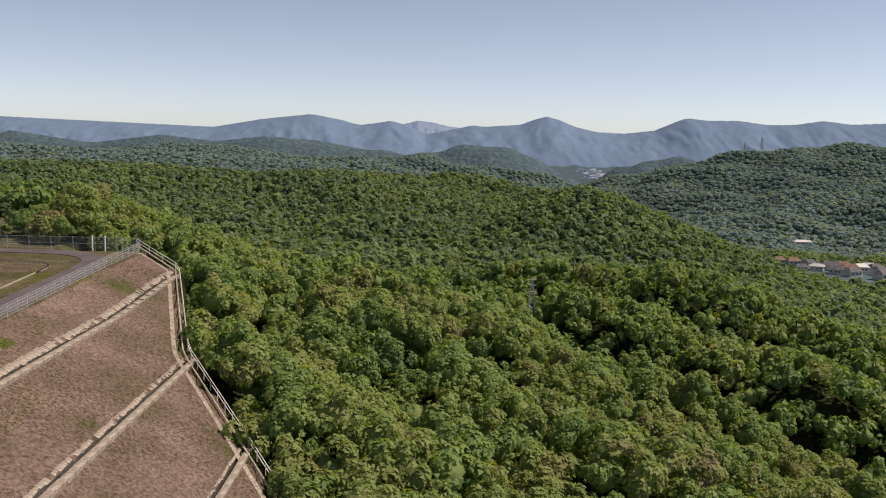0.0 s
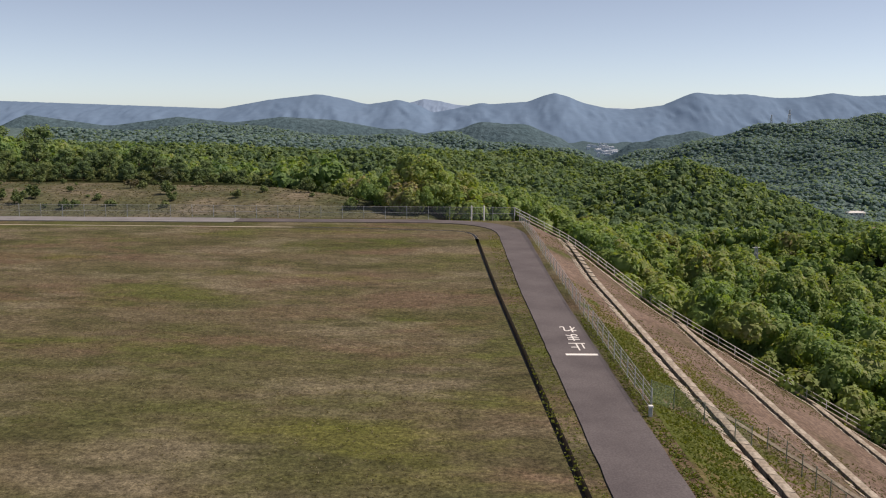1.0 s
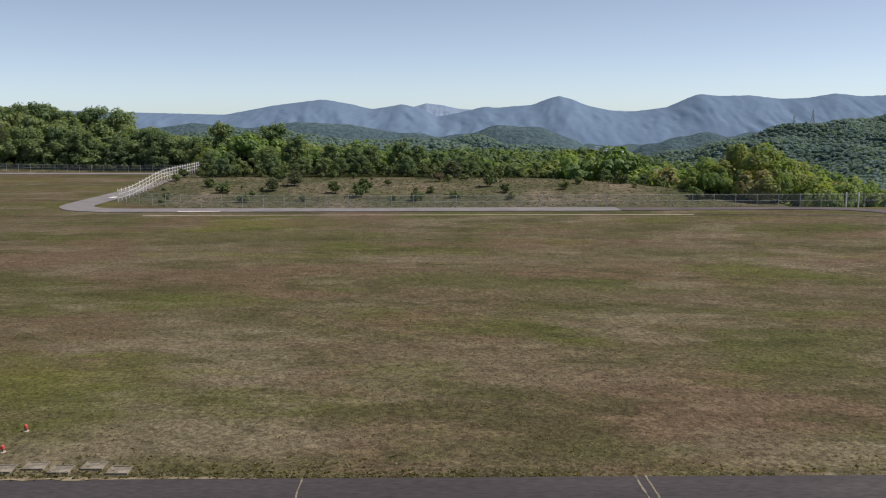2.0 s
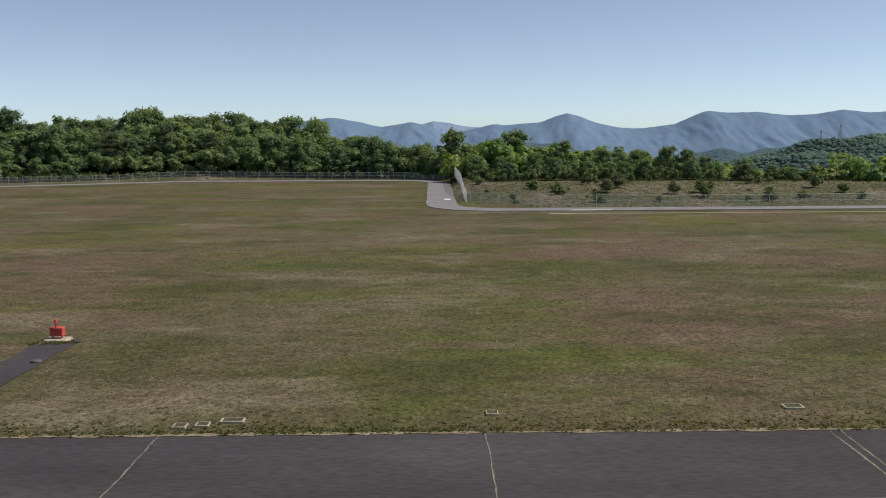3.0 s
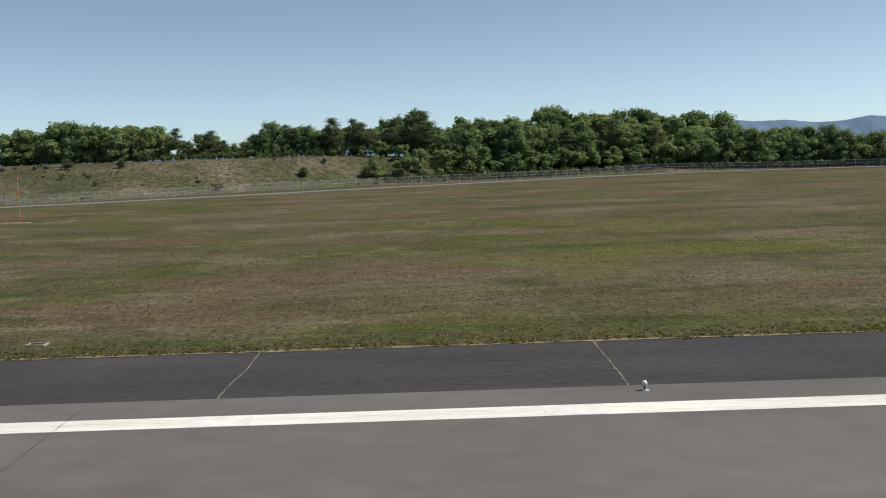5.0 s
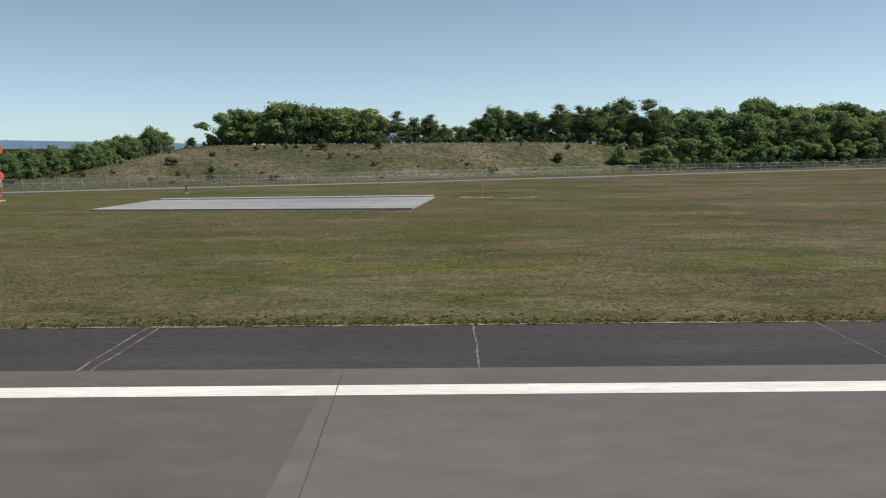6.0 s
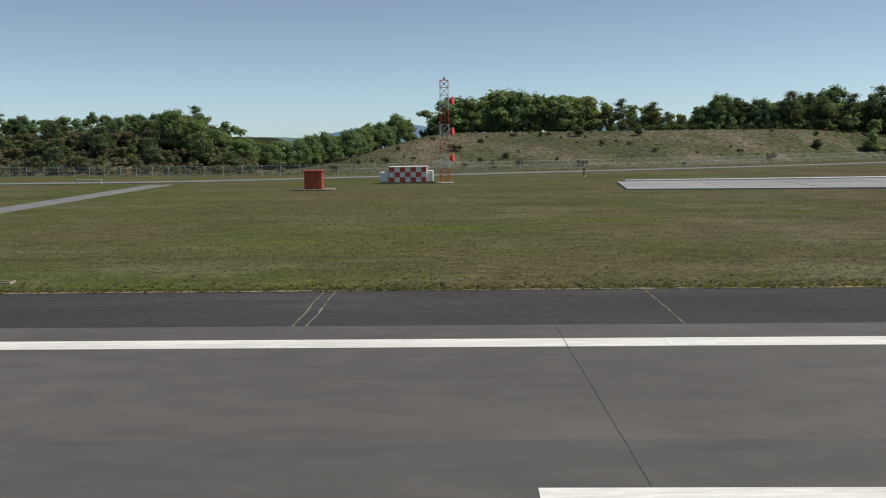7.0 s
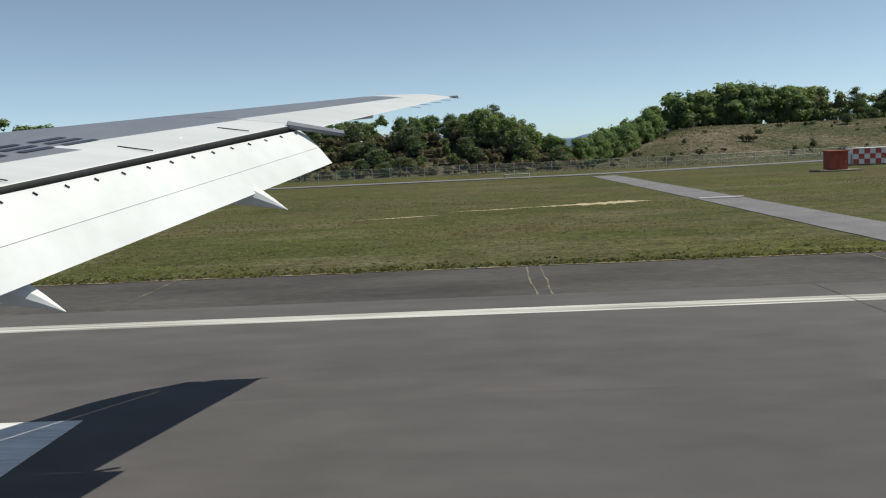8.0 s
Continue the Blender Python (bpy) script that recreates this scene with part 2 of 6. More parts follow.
M_RUNWAY = surface("grooved_runway_asphalt", [(0.36, (0.114, 0.107, 0.106)), (0.5, (0.130, 0.122, 0.121)), (0.64, (0.145, 0.137, 0.136))], scale=0.15, fine=1.7, fine_amount=0.12, rough=0.85, bump=0.0, stretch=(0.6, 1.0, 1), detail=6.0, spec=0.25)
M_RUNBAND = surface("older_runway_asphalt", [(0.38, (0.094, 0.089, 0.090)), (0.62, (0.115, 0.109, 0.110))], scale=0.15, fine=1.7, fine_amount=0.14, rough=0.88, bump=0.0, stretch=(0.45, 1.0, 1), detail=6.0, spec=0.25)
M_RUNMID = surface("middle_aged_runway_asphalt", [(0.38, (0.098, 0.092, 0.093)), (0.62, (0.119, 0.112, 0.113))], scale=0.15, fine=1.7, fine_amount=0.14, rough=0.87, bump=0.0, stretch=(0.5, 1.0, 1), detail=6.0, spec=0.25)
M_SHOULDER = surface("dark_shoulder_asphalt", [(0.3, (0.042, 0.039, 0.043)), (0.55, (0.058, 0.054, 0.059)), (0.75, (0.084, 0.079, 0.083))], scale=0.3, fine=9, fine_amount=0.3, rough=0.9, bump=0.2, stretch=(0.35, 1.2, 1), detail=7.0, spec=0.2)
M_PAINT = surface("worn_white_runway_paint", [(0.3, (0.62, 0.61, 0.59)), (0.6, (0.80, 0.79, 0.77))], scale=0.8, fine=8, fine_amount=0.2, rough=0.7, bump=0.05, stretch=(0.25, 2, 1))
M_CRACK = surface("weedy_joint_filler", [(0.4, (0.14, 0.135, 0.10)), (0.6, (0.24, 0.22, 0.17))], scale=2.0, fine=12, rough=0.95, bump=0.3)
M_TAR = surface("dark_joint_seal", [(0.4, (0.072, 0.068, 0.067)), (0.6, (0.094, 0.089, 0.088))], scale=1.0, fine=10, rough=0.8, bump=0.1)
M_SEAM = surface("dirt_in_fine_cracks", [(0.4, (0.028, 0.026, 0.025)), (0.6, (0.045, 0.042, 0.040))], scale=2.0, fine=12, rough=0.95, bump=0.1)
M_CONC = surface("weathered_concrete", [(0.3, (0.30, 0.26, 0.20)), (0.6, (0.45, 0.40, 0.32)), (0.8, (0.52, 0.47, 0.39))], scale=0.9, fine=7, fine_amount=0.35, rough=0.9, bump=0.3)
M_APRON = surface("soil_stained_apron_concrete", [(0.28, (0.160, 0.122, 0.094)), (0.38, (0.275, 0.235, 0.190)), (0.60, (0.350, 0.315, 0.265)), (0.8, (0.40, 0.365, 0.32))], scale=1.1, fine=6, fine_amount=0.5, rough=0.92, bump=0.4, detail=7.0, spec=0.15)
# Colour darkened for shade inside the drain channels; the shelter base shares it.
M_CONC_D = surface("shaded_drain_concrete", [(0.4, (0.05, 0.048, 0.042)), (0.6, (0.09, 0.085, 0.072))], scale=1.0, fine=6, rough=0.95, bump=0.2)
M_SLAB = surface("pale_concrete_slab", [(0.3, (0.22, 0.225, 0.24)), (0.5, (0.29, 0.295, 0.31)), (0.62, (0.36, 0.355, 0.36)), (0.75, (0.30, 0.26, 0.21))], scale=0.25, fine=5, fine_amount=0.2, rough=0.85, bump=0.1, stretch=(0.3, 1, 1))
M_GALV = surface("galvanised_steel", [(0.4, (0.42, 0.43, 0.43)), (0.6, (0.55, 0.56, 0.56))], scale=3, fine=20, fine_amount=0.1, rough=0.5, bump=0.0, metal=0.3)
M_WHITE = surface("white_fence_paint", [(0.4, (0.66, 0.66, 0.63)), (0.6, (0.78, 0.78, 0.75))], scale=2, fine=15, fine_amount=0.1, rough=0.6, bump=0.0)
M_NET = netting("wire_netting", (0.5, 0.52, 0.5), 0.13)
M_NETG = netting("green_wire_netting", (0.25, 0.36, 0.27), 0.2)
M_NETPOST = surface("dull_green_coated_wire", [(0.4, (0.15, 0.19, 0.15)), (0.6, (0.20, 0.24, 0.19))], scale=3, fine=15, fine_amount=0.15, rough=0.6, bump=0.0)
M_RED = surface("faded_red_paint", [(0.4, (0.48, 0.070, 0.055)), (0.6, (0.57, 0.100, 0.075))], scale=3, fine=15, fine_amount=0.15, rough=0.55, bump=0.0)
M_HUT = surface("brick_red_hut_paint", [(0.4, (0.30, 0.062, 0.036)), (0.6, (0.37, 0.082, 0.050))], scale=2, fine=12, fine_amount=0.15, rough=0.7, bump=0.05)
M_WPAINT = surface("white_shelter_paint", [(0.4, (0.70, 0.70, 0.69)), (0.6, (0.80, 0.80, 0.79))], scale=2, fine=12, fine_amount=0.08, rough=0.55, bump=0.0)
M_ORANGE = surface("orange_plastic", [(0.4, (0.62, 0.12, 0.03)), (0.6, (0.70, 0.16, 0.05))], scale=3, fine=15, fine_amount=0.1, rough=0.5, bump=0.0)
# Also serves as painted shade in the gutter and the flap gap.
M_DARK = surface("black_rubber_and_shadow_gap", [(0.4, (0.012, 0.012, 0.013)), (0.6, (0.02, 0.02, 0.022))], scale=4, fine=20, rough=0.6, bump=0.0)
M_BARK = surface("tree_bark", [(0.4, (0.06, 0.045, 0.03)), (0.6, (0.12, 0.09, 0.065))], scale=3, fine=10, rough=0.95, bump=0.5)
M_SAND = surface("pale_raked_sand", [(0.4, (0.42, 0.36, 0.22)), (0.6, (0.55, 0.48, 0.32))], scale=2, fine=9, rough=0.95, bump=0.3)
GREEN = [(0.02, (0.080, 0.144, 0.072)), (0.22, (0.118, 0.208, 0.084)), (0.42, (0.160, 0.266, 0.092)), (0.60, (0.206, 0.302, 0.098)), (0.84, (0.250, 0.302, 0.108)), (1.0, (0.255, 0.232, 0.140))]
M_LEAF = foliage("broadleaf_foliage", GREEN, tone=0.42, through_light=0.45)
M_WOODS = foliage("deep_green_oak_foliage", [(0.08, (0.094, 0.152, 0.090)), (0.36, (0.132, 0.204, 0.104)), (0.62, (0.172, 0.248, 0.112)), (0.84, (0.220, 0.268, 0.120)), (0.97, (0.200, 0.188, 0.130))], through_light=0.42)
# A little haze blue is added to these leaf colours.
M_LEAF_MID = foliage("slightly_hazed_ridge_foliage", [(0.10, (0.102, 0.172, 0.110)), (0.35, (0.142, 0.222, 0.124)), (0.55, (0.178, 0.262, 0.130)), (0.8, (0.216, 0.286, 0.136))], patch=0.10, through_light=0.45, tone=0.5, gloss=0.08)
# Aerial haze painted into the leaf colour as pale blue.
M_LEAF_FAR = foliage("hazed_hill_forest_foliage", [(0.10, (0.156, 0.246, 0.280)), (0.4, (0.180, 0.276, 0.300)), (0.7, (0.206, 0.302, 0.310))], patch=0.03, through_light=0.5, tone=0.4, gloss=0.05)
M_PINE = foliage("pine_foliage", [(0.15, (0.080, 0.114, 0.080)), (0.5, (0.112, 0.148, 0.094)), (0.85, (0.150, 0.172, 0.108))], through_light=0.36)
M_BUSH = foliage("scrub_foliage", [(0.15, (0.075, 0.115, 0.048)), (0.5, (0.120, 0.168, 0.064)), (0.85, (0.18, 0.205, 0.088))])
M_TWIG = foliage("dry_twiggy_shrub_foliage", [(0.15, (0.105, 0.100, 0.066)), (0.5, (0.150, 0.140, 0.086)), (0.85, (0.205, 0.180, 0.125))], through_light=0.35)
M_TUFT = foliage("grass_tufts", [(0.15, (0.085, 0.100, 0.040)), (0.40, (0.125, 0.128, 0.062)), (0.65, (0.165, 0.150, 0.086)), (0.9, (0.22, 0.195, 0.125))], patch=0.08, through_light=0.45)
M_CLOD = foliage("clumps_of_dry_mown_grass", [(0.05, (0.080, 0.074, 0.046)), (0.35, (0.120, 0.116, 0.062)), (0.60, (0.165, 0.148, 0.090)), (0.9, (0.24, 0.208, 0.142))], patch=0.5, through_light=0.4)
M_WEED = foliage("fresh_weeds", [(0.15, (0.105, 0.135, 0.028)), (0.5, (0.150, 0.180, 0.040)), (0.85, (0.24, 0.22, 0.09))], patch=0.3, through_light=0.4)
# Mountain woods coloured blue to stand for the haze before them.
M_BLUE = surface("hazed_mountain_woods", [(0.3, (0.122, 0.192, 0.288)), (0.7, (0.134, 0.206, 0.304))], scale=0.01, fine=0.04, fine_amount=0.05, rough=1.0, bump=0.0, bump_dist=6.0, spec=0.0)
# Ground of the furthest ridges, with haze put into its blue-green.
M_BLUE2 = surface("hazed_ridge_woods", [(0.3, (0.064, 0.108, 0.128)), (0.7, (0.080, 0.126, 0.148))], scale=0.012, fine=0.12, fine_amount=0.35, rough=1.0, bump=0.6, bump_dist=6.0, spec=0.0)

# Thickest haze of all, painted as a pale blue base colour.
M_PALE = surface("palest_hazed_peak_woods", [(0.3, (0.20, 0.28, 0.40)), (0.7, (0.21, 0.29, 0.41))], scale=0.01, fine=0.04, fine_amount=0.04, rough=1.0, bump=0.0, spec=0.0)

# ---- the land ----
FENCE_LINE = [(-420, 104), (-306, 101), (-288, 96), (-272, 97), (-259, 101), (-234, 109), (-200, 133), (-150, 148), (-116, 146), (-108.2, 141), (-107.3, 96), (-100, 89.5), (-86, 87.6), (-31, 88.2)]
SLOPE_EDGE = [(-29.6, 88.0), (-24.9, 85.9), (-19.2, 68.2), (-12.8, 58.0), (-5.5, 46.0), (4.0, 33.0), (16.0, 19.0), (40.0, -20.0)]
RIDGES = [  # crest line with ground heights, then how steeply the sides fall
    ([(-6, 166, -19.5), (14, 155, -18.8), (34, 149, -17.6), (46, 140, -20.5), (62, 128, -26), (84, 112, -33)], 0.30),
    ([(-40, 250, -22), (10, 262, -27), (40, 256, -26.5), (72, 252, -28.5), (110, 236, -37)], 0.22),
    ([(-20, 330, -19), (11, 322, -22), (34, 332, -16.5), (50, 332, -12.2), (64, 330, -16.5), (84, 318, -28), (120, 306, -38)], 0.40),
    ([(-260, 430, -8), (-150, 440, -10), (-57, 446, -13), (-2, 466, -11.4), (34, 452, -18), (70, 440, -28), (110, 430, -38)], 0.25),
    ([(-420, 800, -8), (-200, 790, -14), (-60, 800, -20), (30, 790, -30), (90, 760, -46)], 0.22),
    ([(-560, 1100, -12), (-440, 1105, -24), (-330, 1110, -10), (-260, 1115, -12), (-170, 1120, -24), (-30, 1140, -21), (83, 1140, -36), (131, 1140, -45), (196, 1120, -65), (240, 1080, -84)], 0.22),
    ([(900, 1150, 12), (660, 1160, 9), (560, 1160, 6), (440, 1160, 0), (404, 1160, -4.5), (354, 1150, -13), (319, 1140, -29), (284, 1120, -48), (250, 1080, -72), (222, 1020, -92)], 0.26),
    ([(700, 760, -8), (520, 770, -16), (400, 760, -24), (300, 742, -34), (250, 690, -44), (205, 630, -50)], 0.24),
    ([(-800, 1700, -2), (-650, 1700, -22), (-520, 1700, -4), (-420, 1700, -14), (-330, 1700, -3), (-233, 1700, -8), (-139, 1700, -24), (-66, 1700, -28.5), (-3, 1700, -21), (69, 1700, -8), (120, 1690, -13), (160, 1680, -32), (215, 1660, -60), (280, 1640, -90)], 0.55),
    ([(352, 1985, -90), (400, 2000, -56), (440, 2000, -42), (500, 2000, -31), (560, 2000, -36), (700, 2020, -22), (1100, 2000, -16)], 0.50),
]


def crest(x, y, pts, fall):
    """Height of a ridge: its crest line, and sides that fall away evenly."""
    best = np.full(x.shape, -1e9)
    for (ax, ay, az), (bx, by, bz) in zip(pts, pts[1:]):
        l2 = (bx - ax) ** 2 + (by - ay) ** 2
        t = np.clip(((x - ax) * (bx - ax) + (y - ay) * (by - ay)) / l2, 0, 1)
        d = np.hypot(x - ax - t * (bx - ax), y - ay - t * (by - ay))
        best = np.maximum(best, az + t * (bz - az) - fall * (np.sqrt(d * d + 64) - 8))
    return best


def wild(x, y):
    """Ground outside the airfield: the plateau's shoulder, wooded ridges and the valley."""
    edge = np.interp(x, [-420, -300, -150, -112, -78, -58, -45, -30, 60], [240, 240, 200, 142, 128, 112, 100, 97, 140])
    h = np.minimum(0.0, -13.7 - 0.355 * x) - 0.03 * np.maximum(y - 95, 0) * smooth01((x + 60) / 30) - 0.2 * np.maximum(0, y - edge)
    floor = np.interp(y, [250, 340, 410, 500, 1000, 1700, 2400], [-46, -42, -44, -56, -92, -104, -97])
    acc = np.exp(np.clip(h, -120, 50) / 2.2) + np.exp(floor / 2.2)
    for pts, fall in RIDGES:
        acc += np.exp(crest(x, y, pts, fall) / 2.2)
    h = 2.2 * np.log(acc)
    yf = np.interp(x, [p[0] for p in FENCE_LINE], [p[1] for p in FENCE_LINE])
    long = smooth01((x + 284) / 24) * (1 - 0.75 * smooth01((x + 212) / 66))
    h = h + 4.6 * long * smooth01((y - yf - 2) / np.interp(x, [-250, -226, -208], [44, 28, 17])) * (1 - smooth01((y - 190) / 60))
    h = h + 4.4 * (1 - smooth01((x + 296) / 14)) * smooth01((y - 104.5) / 14) * (1 - smooth01((y - 190) / 60))
    h = h + 2.7 * np.exp(-((x + 152) / 15) ** 2 - ((y - 170) / 15) ** 2)
    spurs = 1.0 * np.sin(0.20 * x + 0.25 * y + 0.5) + 0.5 * np.sin(0.11 * x - 0.19 * y) + 0.5 * np.sin(0.085 * x + 0.06 * y + 2.0)
    h = h + 2.3 * spurs * smooth01((x + 24) / 24) * smooth01((y - 40) / 30) * (1 - smooth01((y - 170) / 60))
    hills = np.sin(0.045 * x + 0.052 * y) + 0.8 * np.sin(0.083 * x - 0.031 * y + 1.0) + 0.5 * np.sin(0.02 * x + 0.11 * y)
    wide = smooth01((y - 170) / 80) * smooth01((x + 150) / 80) * (1 - np.exp(-((x - 160) / 45) ** 2 - ((y - 372) / 40) ** 2))
    return h + (1.3 + 1.4 * smooth01((y - 500) / 400)) * hills * wide


def fieldz(x, y):
    return -0.75 * smooth01((x + 85) / 45) * (1 - smooth01((y - 52) / 34))


def slopez(x, y=0.0):
    """The earth slope, lifting a little towards its far corner."""
    return -0.72 - 0.47 * (x + 28.4) + 0.7 * smooth01((np.asarray(y, dtype=float) - 66) / 18)


def regions(x, y):
    """0 airfield grass, 1 scrub, 2 bare slope, 3 woods."""
    yf = np.interp(x, [p[0] for p in FENCE_LINE], [p[1] for p in FENCE_LINE])
    xb = np.interp(-y, [-p[1] for p in SLOPE_EDGE], [p[0] for p in SLOPE_EDGE])
    field = (x < -28.4) & (y < yf)
    slope = (x >= -28.4) & (x < xb) & (y < 87)
    scrub = ~field & (x < -28.4) & (y < np.interp(x, [-420, -300, -285, -262, -240, -225, -206, -192, -180, -150, -112, -104, -50, -40], [119, 119, 117, 150, 156, 157, 157, 151, 142, 152, 146, 118, 110, 92]))
    return np.where(field, 0, np.where(slope, 2, np.where(scrub, 1, 3)))


def ground_z(x, y):
    x, y = np.asarray(x, dtype=float), np.asarray(y, dtype=float)
    r = regions(x, y)
    h = np.where(r == 0, fieldz(x, y), np.where(r == 2, slopez(x, y), wild(x, y)))
    return np.where((r == 0) & (y < 21.1) & (x < -40), -0.4, h)


def steps(pairs):
    out = [pairs[0][0]]
    for a, b, d in pairs:
        n = max(1, int(round((b - a) / d)))
        out += list(a + (b - a) * (np.arange(n) + 1) / n)
    return np.array(sorted(set(np.round(out, 3))))


DRAINS = ((-25.0, 20.0, 85.0, 0.54, 0.42), (-18.98, 20.0, 67.4, 0.32, 0.42), (-12.72, 18.0, 57.2, 0.18, 0.38))  # x, ends, widths of the uphill and downhill aprons
gx = steps([(-3000, -1000, 250), (-1000, -420, 20), (-420, -34, 2.0), (-34, -33.05, 0.95), (-33.05, -33.03, 0.02), (-33.03, -32.77, 0.26), (-32.77, -32.75, 0.02), (-32.75, -31.2, 1.55), (-31.2, -28.45, 0.92), (-28.45, -28.35, 0.1), (-28.35, 0, 0.9), (0, 120, 3), (120, 500, 8), (500, 1200, 20), (1200, 3000, 120)])
gx = gx[np.all([np.abs(gx - d[0]) > 0.3 for d in DRAINS], axis=0)]
gx = np.sort(np.concatenate([gx] + [d[0] + np.array([-0.13, -0.12, 0.12, 0.13]) for d in DRAINS]))
gy = steps([(-900, -40, 86), (-40, 20.9, 10), (20.9, 21.2, 0.3), (21.2, 100, 1.6), (100, 200, 2.5), (200, 500, 7), (500, 1200, 14), (1200, 2200, 25), (2200, 3400, 150)])
X, Y = np.meshgrid(gx, gy)
X = X - np.interp(X, [-38, -34, -32.7, -31.2], [0, 1, 1, 0]) * 0.0255 * (np.clip(Y, 21, 80) - 50)
Z = ground_z(X, Y)
trench = (gx > -33.04) & (gx < -32.76)
Z[np.ix_((gy > 21.3) & (gy < 77), trench)] -= 0.32
for dx, y0, y1, a, b in DRAINS:
    Z[np.ix_((gy > y0) & (gy < y1), np.abs(gx - dx) < 0.125)] -= 0.42
vid = np.arange(X.size).reshape(X.shape)
quads = np.stack([vid[:-1, :-1], vid[:-1, 1:], vid[1:, 1:], vid[1:, :-1]], -1).reshape(-1, 4)
cx, cy = (X[:-1, :-1] + X[1:, 1:]).ravel() / 2, (Y[:-1, :-1] + Y[1:, 1:]).ravel() / 2
kindof = regions(cx, cy)
# Further ground takes bluer materials that carry the haze as colour.
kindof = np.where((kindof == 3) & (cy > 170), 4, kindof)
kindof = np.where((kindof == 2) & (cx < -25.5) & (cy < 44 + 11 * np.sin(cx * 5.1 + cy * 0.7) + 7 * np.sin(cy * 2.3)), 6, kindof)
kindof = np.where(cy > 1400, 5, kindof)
lined = np.tile((gx[:-1] > -33.06) & (gx[1:] < -32.74), len(gy) - 1)
# Sunward wall pale, floor and other wall near-black: light and shade painted in.
kindof = np.where(lined & (cy > 21.3) & (cy < 77), np.where(np.tile(gx[1:] < -33.02, len(gy) - 1), 7, 8), kindof)
# Channel quads take the dark concrete, their shade put into the colour.
for dx, y0, y1, a, b in DRAINS:
    kindof = np.where((np.abs(cx - dx) < 0.13) & (cy > y0) & (cy < y1), 9, kindof)
by_drain = np.any([np.abs(cx - d[0]) < 1.3 for d in DRAINS], axis=0) & (cy < 87)
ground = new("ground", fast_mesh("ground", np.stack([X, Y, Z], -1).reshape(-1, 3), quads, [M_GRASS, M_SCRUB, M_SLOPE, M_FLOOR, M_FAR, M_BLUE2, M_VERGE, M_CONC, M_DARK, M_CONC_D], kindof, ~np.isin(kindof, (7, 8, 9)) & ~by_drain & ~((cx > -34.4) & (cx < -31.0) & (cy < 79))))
tagged(ground, "mown brown and green airfield grass running into wooded hills", "ground", kind="structure")


def plate(name, x0, x1, y0, y1, z, material, thick=0.3, parent=None, label="", category="", step=None):
    bm = bmesh.new()
    box(bm, ((x0 + x1) / 2, (y0 + y1) / 2, z - thick / 2), (x1 - x0, y1 - y0, thick))
    ob = new(name, bm_mesh(name, bm, material))
    if parent:
        ob.parent = parent
    return tagged(ob, label, category, kind="" if parent else "structure")


# ---- the runway ----
runway = plate("runway", -700, -40, -17.0, 17.0, 0.0, M_RUNWAY, label="grey grooved asphalt runway with paler strips", category="runway")
plate("shoulder", -700, -283.1, 17.0, 21.2, -0.003, M_OLDSH, label="greyed cracked asphalt runway shoulder", category="shoulder")
plate("shoulder", -283.1, -270.65, 17.0, 21.2, -0.0035, M_MIDSH, label="grey worn asphalt runway shoulder", category="shoulder")
plate("shoulder", -270.65, -40, 17.0, 21.2, -0.004, M_SHOULDER, label="dark weathered asphalt runway shoulder", category="shoulder")
plate("paving_strip", -700, -224.9, -12.0, 10.1, 0.004, M_RUNBAND, 0.02, label="darker rubber-stained runway asphalt", category="paving")
plate("paving_section", -700, -224.9, 10.1, 17.0, 0.0035, M_RUNMID, 0.02, label="darker older section of runway asphalt", category="paving")
plate("edge_line", -700, -267.4, 15.08, 15.64, 0.006, M_WORN, 0.02, label="rubbed and faded white runway edge line", category="line")
plate("edge_line", -267.4, -84, 15.10, 15.76, 0.006, M_PAINT, 0.02, label="worn white painted runway edge line", category="line")
for k in range(27):
    x = -86.0 - k * 6.4 - RND.random() * 3
    plate("paint_patch", x, x + 0.25 + RND.random() * 1.3, 15.11, 15.75, 0.010, M_WPAINT, 0.01, label="freshly painted white patch of edge line", category="line")
plate("touchdown_marking", -257.95, -246, 6.9, 8.54, 0.010, M_PAINT, 0.02, label="white painted touchdown zone bar", category="marking")
plate("aiming_marking", -330, -299.96, 4.0, 9.5, 0.010, M_PAINT, 0.02, label="broad white painted aiming point block", category="marking")
plate("touchdown_marking", -257.95, -246, 3.9, 5.5, 0.010, M_PAINT, 0.02, label="white painted touchdown zone bar", category="marking")


def crack(name, x, y0, y1, width, material, lean=0.0, label="", shake=0.03):
    """A ragged joint across the paving."""
    n = int((y1 - y0) / 0.25) + 2
    vs, fs = [], []
    wob = 0.0
    for i in range(n):
        y = y0 + (y1 - y0) * i / (n - 1)
        wob += RND.uniform(-shake, shake)
        w = width * RND.uniform(0.3, 1.2)
        xx = x + wob + lean * (y - y0)
        vs += [(xx - w / 2, y, 0.0), (xx + w / 2, y, 0.0)]
        if i:
            a = 2 * i - 2
            fs.append((a, a + 1, a + 3, a + 2))
    ob = new(name, fast_mesh(name, vs, fs, [material]))
    ob.location.z = 0.003
    return tagged(ob, label, "joint", kind="structure")


for k in range(36):
    jx = -60.7 - 8.075 * k
    pair = k % 4 == 1
    crack("paving_joint", jx + (0.42 if pair else 0.1), 17.0, 21.25, 0.06 if pair else 0.045, M_CRACK, shake=0.018, label="weedy pale joint across dark shoulder asphalt")
    if pair:
        crack("paving_joint", jx + 0.70, 17.0, 21.25, 0.05, M_CRACK, shake=0.018, label="weedy pale joint across dark shoulder asphalt")
